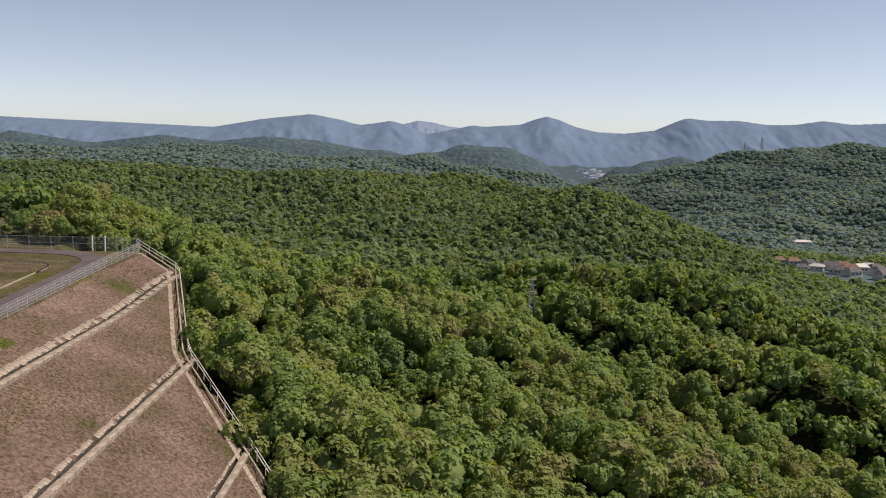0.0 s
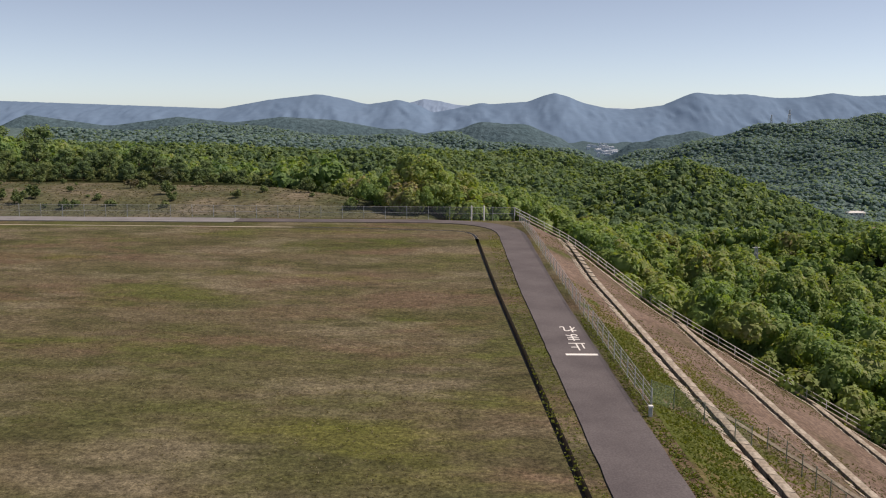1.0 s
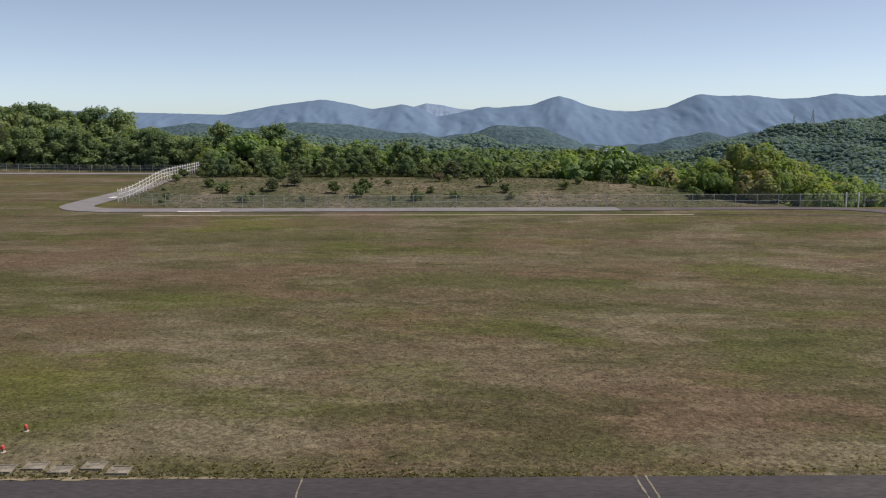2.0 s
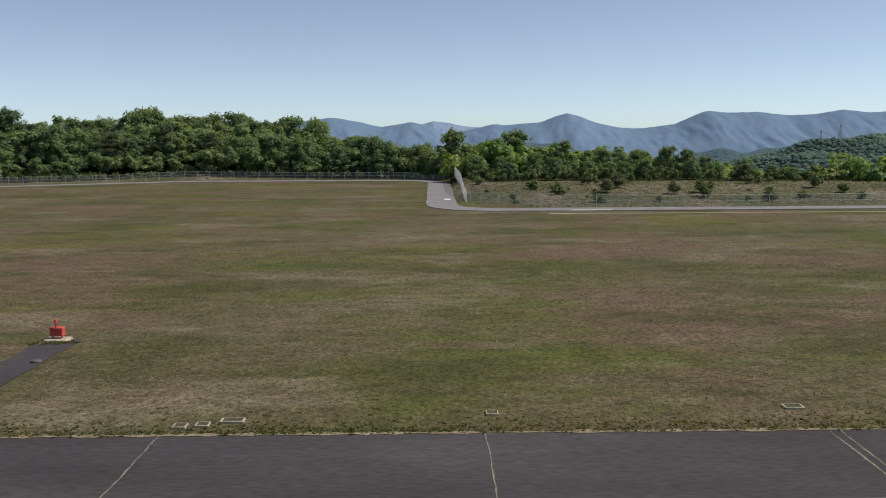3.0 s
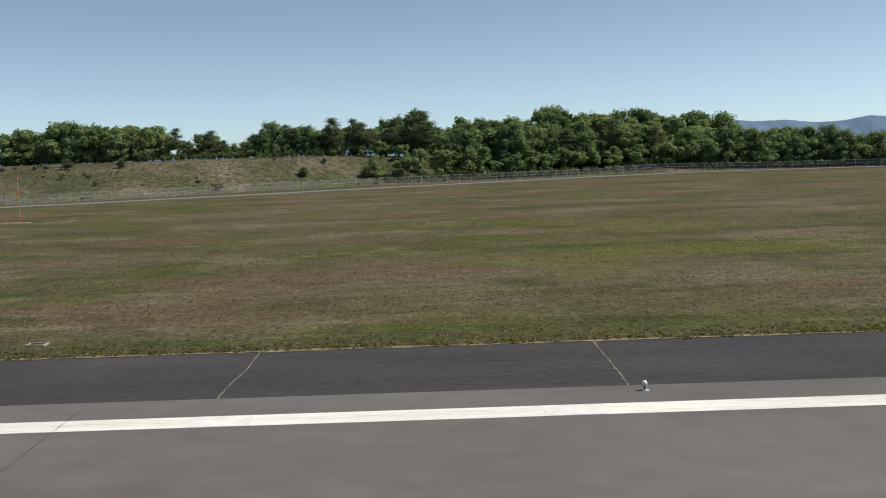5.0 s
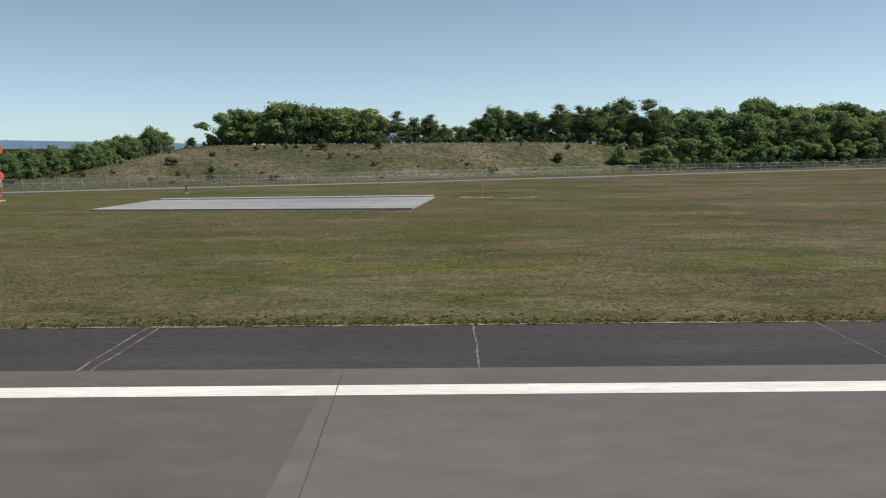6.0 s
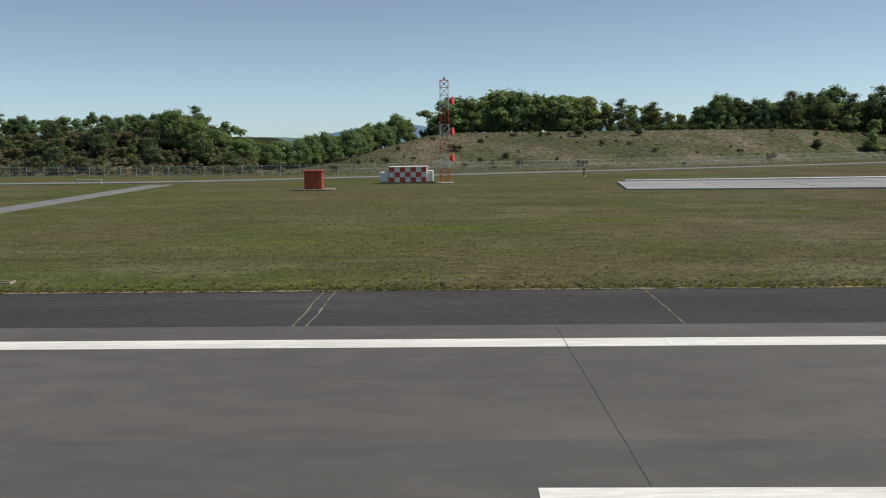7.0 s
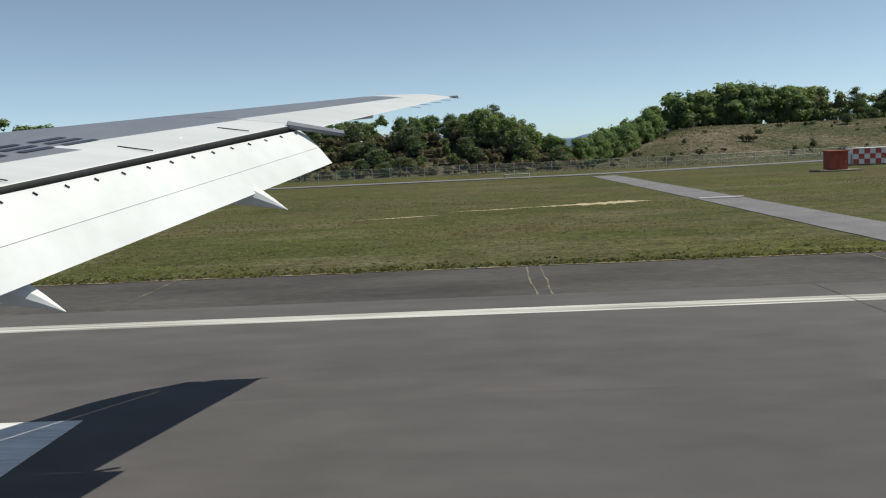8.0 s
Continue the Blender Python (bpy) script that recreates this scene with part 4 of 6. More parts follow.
def pine_sprays(r, h, w, whorls=8):
    """A red pine's crown: flat uneven pads of needles at the ends of crooked branches."""
    out = []
    for i in range(whorls):
        f = i / (whorls - 1)
        reach = w * (0.45 + 0.62 * math.sin(math.pi * min(1.0, 0.18 + 0.92 * f))) * (1 - 0.45 * f ** 3)
        for a in r.uniform(0, 6.28, 7 if f < 0.75 else 5):
            far = reach * r.uniform(0.45, 1.15)
            z = h * (0.24 + 0.70 * f) + r.normal(0, 0.05) * h + 0.18 * far
            wide = r.uniform(0.26, 0.46) * (0.6 + 0.25 * w)
            n = int(150 * wide) + 24
            pad = r.normal(0, 1, (n, 3)) * (wide, wide, wide * 0.34)
            stem = r.uniform(0.3, 1.0, (n // 4, 1))
            p = np.concatenate([np.array((np.cos(a) * far, np.sin(a) * far, z)) + pad, np.concatenate([np.cos(a) * far * stem, np.sin(a) * far * stem, z - 0.25 * far * (1 - stem)], 1) + r.normal(0, 0.10, (n // 4, 3))])
            out.append(p[:, None, :] + r.normal(0, 1, (len(p), 3, 3)) * (0.11, 0.11, 0.06))
    tip = r.normal(0, 1, (70, 1, 3)) * (0.22, 0.22, 0.16) + (0, 0, h * 0.97) + r.normal(0, 0.09, (70, 3, 3))
    return np.concatenate(out + [tip]).reshape(-1, 3)


def build_tree(name, label, crown_specs, height, material, trunk_r, r, category="tree", sprays=None):
    """A tree: tapered trunk with limbs, and leaf clumps in heaps round the limbs' ends."""
    t = thing(name, (0, 0, -50), label, category, "trees round the airfield")
    bm = bmesh.new()
    rod(bm, (0, 0, -0.4), (0.05, 0.03, height * 0.55), trunk_r, trunk_r * 0.55, 7)
    rod(bm, (0.05, 0.03, height * 0.55), (0.0, 0.08, height * 0.86), trunk_r * 0.55, trunk_r * 0.2, 6)
    for (cx, cy, cz, rad) in crown_specs:
        rod(bm, (0.03, 0.02, max(0.3, cz - rad * 1.1) * 0.85), (cx * 0.8, cy * 0.8, cz), trunk_r * 0.4, trunk_r * 0.1, 5)
    part("trunk", bm, M_BARK, t)
    vs, fs, off = [], [], 0
    if sprays is not None:
        vs, fs = [sprays], [np.arange(len(sprays)).reshape(-1, 3)]
    for (cx, cy, cz, rad) in crown_specs:
        q = leaf_cloud(r, int(120 * rad * rad) + 60, 9, 0.110 / max(rad, 0.6), 0.85, 0.0, 0.6) * rad + (cx, cy, cz)
        cv, cf = core(r, k=0.42)
        cv = cv * rad + (cx, cy, cz)
        vs += [q, cv]
        fs += [np.arange(len(q)).reshape(-1, 3) + off, cf + off + len(q)]
        off += len(q) + len(cv)
    part("crown", fast_mesh("crown", np.concatenate(vs), np.concatenate(fs), [material]), None, t)
    return t


def broad_specs(r, h, w):
    """Heaps of leaves over a dome, lower ones wider."""
    out = [(0, 0, h * 0.55, w * 0.72)]
    for ring, count, zf, df, rf in ((0, 7, 0.25, 0.68, 0.42), (1, 7, 0.48, 0.66, 0.40), (2, 5, 0.70, 0.42, 0.40), (3, 2, 0.79, 0.16, 0.42)):
        for i in range(count):
            a = 2 * math.pi * (i + 0.5 * ring) / count + r.uniform(-0.3, 0.3)
            d = w * df * r.uniform(0.8, 1.15)
            out.append((d * math.cos(a), d * math.sin(a), h * zf * r.uniform(0.9, 1.08), w * rf * r.uniform(0.82, 1.12)))
    return out


TREES = [build_tree("broadleaf_tree", "full green broadleaf tree at the edge of woods", broad_specs(rng, 5.6, 2.5), 5.6, M_WOODS, 0.16, rng),
         build_tree("broadleaf_tree", "spreading green broadleaf tree at the edge of woods", broad_specs(rng, 4.9, 2.7), 4.9, M_WOODS, 0.15, rng),
         build_tree("broadleaf_tree", "tall green broadleaf tree in the woods", broad_specs(rng, 6.2, 2.4), 6.2, M_WOODS, 0.17, rng),
         build_tree("broadleaf_tree", "uneven green broadleaf tree in the woods", broad_specs(rng, 5.2, 2.2), 5.2, M_WOODS, 0.14, rng)]
PINES = [build_tree("pine_tree", "dark green pine among broadleaf trees", [], 6.4, M_PINE, 0.14, rng, sprays=pine_sprays(rng, 6.4, 2.0)),
         build_tree("pine_tree", "slender dark green pine in the woods", [], 5.6, M_PINE, 0.12, rng, sprays=pine_sprays(rng, 5.6, 1.6))]


def bush_specs(r, h, w):
    return [(r.uniform(-0.5, 0.5) * w, r.uniform(-0.5, 0.5) * w, h * r.uniform(0.3, 0.65), w * r.uniform(0.4, 0.6)) for _ in range(6)]


BUSHES = [build_tree("bush", "rounded green bush in dry scrub grass", bush_specs(rng, 1.3, 1.0), 1.0, M_BUSH, 0.05, rng, "bush"),
          build_tree("bush", "low dark green bush in dry scrub grass", bush_specs(rng, 0.9, 1.0), 0.7, M_BUSH, 0.05, rng, "bush"),
          build_tree("conifer_bush", "small dark upright conifer in dry scrub", [], 1.8, M_PINE, 0.05, rng, "bush", pine_sprays(rng, 2.0, 0.75, 6)),
          build_tree("shrub", "brownish twiggy shrub on a dry bank", bush_specs(rng, 1.2, 1.1), 0.9, M_TWIG, 0.05, rng, "bush")]


def plant(kinds, x, y, s, sink=0.0):
    src = kinds[RND.randrange(len(kinds))]
    ob = copy_thing(src, pose(x, y, float(ground_z(x, y)) - sink, 0, 0, RND.uniform(0, 360)))
    k = s * RND.uniform(0.85, 1.15)
    ob.scale = (k, k, k * RND.uniform(0.9, 1.12))
    return ob


BACK = []


def belt(kinds, poly, pitch, depth, s, rows, sink=0.0):
    """Rows of trees behind a line, further ones first taller."""
    for j in range(rows):
        for (x, y, a) in along(poly, pitch):
            if j > 0:
                BACK.append((x + RND.uniform(-0.45, 0.45) * pitch, y + depth * (j + RND.uniform(-0.35, 0.35)), s * RND.uniform(0.9, 1.15)))
                continue
            plant(kinds, x + RND.uniform(-0.45, 0.45) * pitch, y + depth * (j + RND.uniform(-0.35, 0.35)), s * RND.uniform(0.8, 1.15), sink)


# behind the scrub by the perimeter road
belt(BUSHES[:1], [(-105, 116.5), (-84, 117.5), (-62, 115)], 1.5, 2.0, 0.95, 1)
belt(BUSHES[:1] + TREES[:2], [(-103, 118), (-66, 119)], 2.2, 3.0, 0.55, 1)
belt(BUSHES[:1] + TREES[:2], [(-66, 118), (-50, 110), (-37, 95)], 1.9, 2.4, 0.38, 2)
belt(BUSHES[:1], [(-104, 121), (-70, 122.5), (-56, 116)], 1.6, 1.5, 1.2, 1)
belt(TREES, [(-104, 124), (-92, 125)], 3.2, 5.0, 0.58, 3)
belt(TREES, [(-92, 125), (-72, 126)], 3.4, 5.0, 0.80, 3)
belt(TREES, [(-72, 125), (-54, 119)], 3.0, 4.0, 0.58, 2)
# woods along the far fence
belt(BUSHES[:1], [(-195, 138.5), (-180, 143), (-150, 152), (-118, 151), (-108, 146)], 1.5, 2.0, 0.85, 2)
belt(TREES + PINES, [(-180, 152), (-150, 158), (-138, 156)], 3.0, 4.0, 1.25, 4)
belt(TREES, [(-138, 156), (-110, 152)], 3.2, 4.0, 1.15, 4)
belt(TREES[:2], [(-172, 174), (-132, 172)], 3.0, 4.0, 1.5, 3)
belt(TREES, [(-128, 160), (-108, 148), (-99, 140)], 3.2, 4.0, 1.25, 3)
# pine woods right of the mound
belt(BUSHES[:2], [(-216, 154), (-200, 152), (-190, 148)], 1.8, 2.2, 0.5, 2)
belt(PINES + PINES + TREES[1:2], [(-217, 159), (-198, 155), (-180, 156), (-160, 159)], 2.0, 3.6, 1.0, 4)
belt(TREES[1:], [(-196, 172), (-160, 173)], 3.0, 4.0, 1.45, 2)
# groves on the mound
belt(TREES[:2] + TREES[3:] + BUSHES[:1], [(-261, 160), (-236, 161)], 1.7, 2.6, 1.3, 4)
belt(BUSHES[:1], [(-263, 157.5), (-235, 158.5)], 1.2, 1.4, 1.1, 2)
belt(PINES + TREES[3:], [(-231, 160), (-225, 161)], 1.9, 2.6, 0.85, 3)
belt(BUSHES[:1] + PINES[1:], [(-224, 161), (-214, 160)], 2.0, 2.6, 0.6, 3)
belt(BUSHES[:1], [(-234, 157), (-214, 155), (-200, 153.5)], 0.95, 1.4, 0.85, 1)
belt(BUSHES[:1], [(-286, 150), (-262, 168), (-206, 171)], 1.7, 2.0, 1.35, 1)
# woods left of the mound
for k in range(6):  # shrubs in ranks up the dry bank
    belt(BUSHES[:1] * 2 + BUSHES[2:3] + BUSHES[3:] * 7, [(-346, 104.5 + 2.1 * k), (-300, 104.5 + 2.1 * k), (-283 - 0.5 * k, 103.5 + 2.1 * k)], 1.5, 1.5, 0.75 + 0.13 * k, 1)
belt(TREES[:2] * 2 + PINES[:1], [(-350, 119), (-300, 119), (-287, 117)], 2.4, 2.6, 0.58, 3)
belt(TREES[:2], [(-297, 113.5), (-285, 112)], 1.9, 2.2, 0.74, 2)
belt(TREES[:2], [(-284, 114), (-277, 130), (-268, 148)], 2.1, 2.8, 0.78, 2)
belt(TREES + PINES, [(-420, 112), (-350, 110)], 5.0, 6.0, 1.0, 2)
for _ in range(70):
    x = RND.uniform(-105, -36)
    plant(BUSHES[:2] if RND.random() < 0.85 else BUSHES[2:], x, RND.uniform(93, 116), RND.choice([0.35, 0.5, 0.6, 0.9, 1.1]))
for _ in range(95):
    x = RND.uniform(-285, -195)
    y0 = float(np.interp(x, [p[0] for p in FENCE_LINE], [p[1] for p in FENCE_LINE]))
    plant(RND.choice((BUSHES[:2], BUSHES[2:3], BUSHES[3:], BUSHES[3:])), x, y0 + RND.uniform(3, 46), RND.choice([0.2, 0.3, 0.4, 0.5, 0.75]))
bx, by, bs = (np.repeat(np.array(c), 3) for c in zip(*BACK))
n = len(bx)
lift = rng.uniform(0.8, 4.2, n) * bs
spread = np.where(lift > 3.6 * bs, 0.5, 1.2) * bs
tagged(new("woodland", scatter_mesh("woodland", crowns_w, np.stack([bx + rng.normal(0, 1, n) * spread, by + rng.normal(0, 1, n) * spread, ground_z(bx, by) + lift], -1), 1.55 * bs * rng.uniform(0.7, 1.2, n), 1.45 * bs * rng.uniform(0.7, 1.2, n), rng, M_WOODS)), "dense green woodland behind the airfield fence", "woods", kind="stuff")
for src in TREES + PINES + BUSHES:
    for o in (src, *src.children_recursive):
        bpy.data.objects.remove(o)


def tufts(name, label, xs, ys, size, r, material):
    n = len(xs)
    zs = ground_z(xs, ys)
    vs = []
    for k in range(3):
        a = r.uniform(0, 6.28, n)
        s = size * r.uniform(0.5, 1.4, n)
        dx, dy = np.cos(a) * s * 0.7, np.sin(a) * s * 0.7
        lx, ly = r.normal(0, 0.75, n) * s, r.normal(0, 0.75, n) * s
        vs.append(np.stack([np.stack([xs - dx, ys - dy, zs - 0.02], -1), np.stack([xs + dx, ys + dy, zs - 0.02], -1), np.stack([xs + lx, ys + ly, zs + s * 0.6], -1)], 1))
    v = np.concatenate(vs).reshape(-1, 3)
    ob = new(name, fast_mesh(name, v, np.arange(len(v)).reshape(-1, 3), [material]))
    return tagged(ob, label, "grass", kind="stuff")


fx = rng.uniform(-330, -45, 14000)
fx = fx[(np.abs(fx + 284.3) > 1.15) & (np.abs(fx + 123.75) > 0.72)]
tufts("grass_fringe", "ragged grass overgrowing the shoulder's edge", fx, 21.25 + rng.exponential(0.35, len(fx)) - 0.02, 0.085, rng, M_TUFT)
n = 30000
tufts("field_grass", "short dry grass tufts over the mown field", rng.uniform(-325, -60, n), 21.4 + 34 * rng.uniform(0, 1, n) ** 1.5, 0.04, rng, M_TUFT)
n = 120000
xs, ys = rng.uniform(-325, -36, n), 21.4 + 40 * rng.uniform(0, 1, n) ** 1.4
ok = np.array([noise.noise(Vector((a * 0.09, b * 0.16, 7))) + 0.6 * noise.noise(Vector((a * 0.4, b * 0.7, 2))) for a, b in zip(xs, ys)]) > rng.uniform(-0.45, 0.55, n) + 0.25 * smooth01((-195 - xs) / 40)
ok &= (np.abs(xs + 284.4) > 1.5) & ((np.abs(xs + 123.75) > 1.0) | (ys > 33))
tufts("mown_clumps", "clumps of cut grass and bare clods on the mown field", xs[ok], ys[ok], 0.055, rng, M_CLOD)
n = 40000
xs, ys = rng.uniform(-300, -32, n), rng.uniform(88, 155, n)
ok = regions(xs, ys) == 1
tufts("scrub_grass", "tall dry grass on the rough ground", xs[ok], ys[ok], 0.13, rng, M_CLOD)
n = 30000
xs, ys = rng.uniform(-28.4, 5, n), rng.uniform(22, 86, n)
ok = (regions(xs, ys) == 2) & (np.array([noise.noise(Vector((a * 0.12, b * 0.12, 4))) for a, b in zip(xs, ys)]) > 0.0)
tufts("slope_grass", "sparse green weeds on the earth slope", xs[ok], ys[ok], 0.07, rng, M_TUFT)
n = 26000
xs, ys = rng.uniform(-28.2, -17, n), rng.uniform(22, 70, n)
lush = 1.15 * np.exp(-((xs + 23.2) / 1.3) ** 2 - ((ys - 41) / 10) ** 2) + np.exp(-((xs + 27.0) / 1.1) ** 2 - ((ys - 46) / 14) ** 2) + 0.8 * np.exp(-((xs + 22.2) / 2.4) ** 2 - ((ys - 29) / 6) ** 2)
lush += 0.5 * np.array([noise.noise(Vector((a * 0.5, b * 0.3, 11))) for a, b in zip(xs, ys)])
ok = (lush > rng.uniform(0.25, 1.1, n)) & (np.abs(xs + 25.05) > 0.75) & (np.abs(xs + 19.1) > 0.5)
tufts("slope_weeds", "patches of low green weeds on the earth slope", xs[ok], ys[ok], 0.085, rng, M_WEED)
n = 9000
xs, ys = rng.uniform(-29.0, -24.5, n), 21.5 + 28 * rng.uniform(0, 1, n) ** 1.7
ok = (np.abs(xs + 28.4) > 0.1) & (np.abs(xs + 25.0) > 0.6)
tufts("verge_weeds", "fresh green weeds between road and slope", xs[ok], ys[ok], 0.09, rng, M_WEED)
n = 1500
tufts("gutter_weeds", "green weeds between the gutter and the road", rng.uniform(-32.6, -31.55, n), rng.uniform(22, 78, n), 0.06, rng, M_WEED)

# ---- fences ----


def tube(name, pts, r, material, n=5):
    """One bent bar through the points."""
    vs, fs = [], []
    for i, p in enumerate(pts):
        d = (pts[min(i + 1, len(pts) - 1)] - pts[max(i - 1, 0)]).normalized()
        s = d.cross(Vector((0, 0, 1))).normalized()
        u = s.cross(d)
        vs += [p + (s * math.cos(2 * math.pi * k / n) + u * math.sin(2 * math.pi * k / n)) * r for k in range(n)]
        if i:
            a = (i - 1) * n
            fs += [(a + k, a + (k + 1) % n, a + n + (k + 1) % n, a + n + k) for k in range(n)]
    return fast_mesh(name, vs, fs, [material], smooth=True)


def fence(label, poly, height, spacing, post_m, rails, net, post_r=0.035, rail_r=0.022, zfun=ground_z, group=""):
    """Posts along a line on the land, with rails at the given heights and netting between."""
    pts = [(x, y, float(zfun(x, y))) for x, y, a in along(poly, spacing)] + [(*poly[-1], float(zfun(*poly[-1])))]
    f = thing("fence", pts[0], label, "fence", group)
    o = Vector(pts[0])
    bm = bmesh.new()
    rod(bm, (0, 0, -0.2), (0, 0, height), post_r, n=6)
    post = bm_mesh("post", bm, post_m)
    for p in pts:
        ob = new("post", post)
        ob.parent, ob.location = f, Vector(p) - o
    for h in rails:
        part("rail", tube("rail", [Vector(p) - o + Vector((0, 0, h)) for p in pts], rail_r, post_m), None, f)
    if net:
        vs, fs = [], []
        for i, p in enumerate(pts):
            q = Vector(p) - o
            vs += [(q.x, q.y, q.z + 0.05), (q.x, q.y, q.z + height * 0.96)]
            if i:
                a = 2 * i - 2
                fs.append((a, a + 2, a + 3, a + 1))
        part("netting", fast_mesh("netting", vs, fs, [net]), None, f)
    return f


def edge_z(x, y):
    """Height just inside the slope's edge."""
    return slopez(np.asarray(x, dtype=float) - 0.4, y)


fence("pale steel guard fence along the road beside the slope", [(-28.6, 32.7), (-28.6, 60), (-29.0, 87.0)], 0.95, 1.5, M_GALV, (0.12, 0.33, 0.54, 0.75, 0.93), M_NET, 0.022, 0.009)
fence("pale steel railing stepping down the edge of the earth slope", [(-29.4, 87.4), (-24.9, 85.5), (-19.2, 67.9), (-12.8, 57.7), (-5.5, 45.7), (1.0, 36.8)], 0.62, 1.5, M_WHITE, (0.30, 0.60), None, 0.028, 0.026, edge_z)
pts = along([(-29.2, 87.1), (-25.1, 85.1), (-19.5, 67.5), (-13.1, 57.3), (-5.8, 45.3), (0.6, 36.5)], 1.6)
tagged(new("edge_kerb", tube("edge_kerb", [Vector((x, y, float(edge_z(x, y)) + 0.02)) for x, y, a in pts], 0.075, M_CONC, 6)), "pale concrete kerb along the slope's edge", "kerb", kind="structure")
ribbon("edge_apron", [(x - 0.5, y - 0.5) for x, y, a in pts], 0.34, M_APRON, 0.03, "ragged concrete apron inside the slope's edge", "apron", 0.08)
fence("thin green wire fence crossing the weedy slope", [(-28.4, 33.7), (-27.2, 34.4), (-26.2, 34.3), (-25.4, 33.8), (-24.3, 33.9)], 0.95, 1.25, M_NETPOST, (0.92,), M_NETG, 0.02, 0.008)
fence("thin wire fence standing on the weedy slope", [(-23.1, 35.4), (-22.6, 33.8), (-22.5, 31.2), (-22.4, 20)], 0.95, 1.2, M_NETPOST, (0.92,), M_NETG, 0.02, 0.008)
fence("dark wire mesh fence behind the perimeter road", [(-29.4, 88.0), (-60, 88.3), (-86, 88.0), (-99, 89.6), (-106.6, 95.0)], 1.25, 2.1, M_GALV, (0.6, 1.2), M_NET, 0.024, 0.012)
fence("white-painted fence with slanted tops beside the road bend", [(-107.0, 96.0), (-107.5, 139.5)], 1.35, 1.25, M_WHITE, (0.35, 0.75, 1.15), M_NET, 0.034, 0.022)
fence("pale wire mesh fence along the far side of the perimeter road", [(-107.5, 140), (-116, 147.0), (-150, 148.5), (-200, 131), (-234, 109.5), (-259, 100.5)], 1.15, 2.0, M_GALV, (0.6, 1.1), M_NET, 0.024, 0.012)
fence("pale wire mesh fence below a grassy mound", [(-259, 100.5), (-272, 96.5), (-288, 95), (-306, 100), (-400, 103)], 1.15, 2.0, M_GALV, (0.6, 1.1), M_NET, 0.024, 0.012)

for x in (-33.6, -32.4):
    gp = thing("gate_post", (x, 87.4, float(ground_z(x, 87.4))), "white steel gate post by the perimeter road", "post", "gate posts")
    bm = bmesh.new()
    rod(bm, (0, 0, -0.1), (0, 0, 1.35), 0.07, n=8)
    part("shaft", bm, M_WHITE, gp)
    bm = bmesh.new()
    rod(bm, (0, 0, 1.35), (0, 0, 1.42), 0.085, 0.04, n=8)
    part("cap", bm, M_WHITE, gp)
mk = thing("marker_box", (-28.75, 32.2, float(ground_z(-28.75, 32.2))), "small white marker box at the end of a fence", "marker")
bm = bmesh.new()
box(bm, (0, 0, 0.3), (0.22, 0.22, 0.6), 0.02)
part("body", bm, M_GALV, mk)
bm = bmesh.new()
box(bm, (0, 0, 0.66), (0.3, 0.26, 0.14), 0.02)
part("cap", bm, M_WPAINT, mk)
mk.scale = (0.6, 0.6, 0.6)

# ---- runway lights and covers ----


def edge_light(x, y, z, red):
    t = thing("runway_light", (x, y, z), "small red elevated light on a pale base" if red else "small elevated runway edge light with clear dome", "light", "runway lights")
    bm = bmesh.new()
    rod(bm, (0, 0, -0.02), (0, 0, 0.03), 0.15, 0.13, 10)
    part("base", bm, M_CONC if red else M_GALV, t)
    bm = bmesh.new()
    rod(bm, (0, 0, 0.03), (0, 0, 0.14), 0.035, n=8)
    part("stem", bm, M_DARK, t)
    bm = bmesh.new()
    rod(bm, (0, 0, 0.13), (0, 0, 0.21), 0.085, 0.09, 10)
    part("collar", bm, M_RED if red else M_GALV, t)
    bm = bmesh.new()
    bmesh.ops.create_uvsphere(bm, u_segments=10, v_segments=6, radius=0.085, matrix=Matrix.Translation((0, 0, 0.23)))
    part("dome", bm, M_RED if red else M_WPAINT, t)
    t.scale = (0.65,) * 3 if red else (0.62,) * 3
    return t


for k in range(8):
    edge_light(-84.3 - 32.4 * k, 16.6, 0.0, False)
for x, y in ((-85.15, 24.75), (-85.05, 23.1), (-84.95, 21.5)):
    edge_light(x, y, 0.0, True)
edge_light(-85.0, 19.75, 0.0, True)


def cover(x, y, w, d, rim, colour):
    """A handhole cover flush with the grass: a slab in a raised rim."""
    t = thing("handhole_cover", (x, y, float(ground_z(x, y))), "flat concrete handhole cover with rim, set in grass", "cover", "handhole covers")
    bm = bmesh.new()
    box(bm, (0, 0, 0.015), (w * 0.86, d * 0.86, 0.04), 0.008)
    part("lid", bm, colour, t)
    bm = bmesh.new()
    for s in (-1, 1):
        box(bm, (s * w * 0.47, 0, 0.02), (w * 0.08, d, 0.06))
        box(bm, (0, s * d * 0.47, 0.02), (w * 0.86, d * 0.08, 0.06))
    part("rim", bm, rim, t)


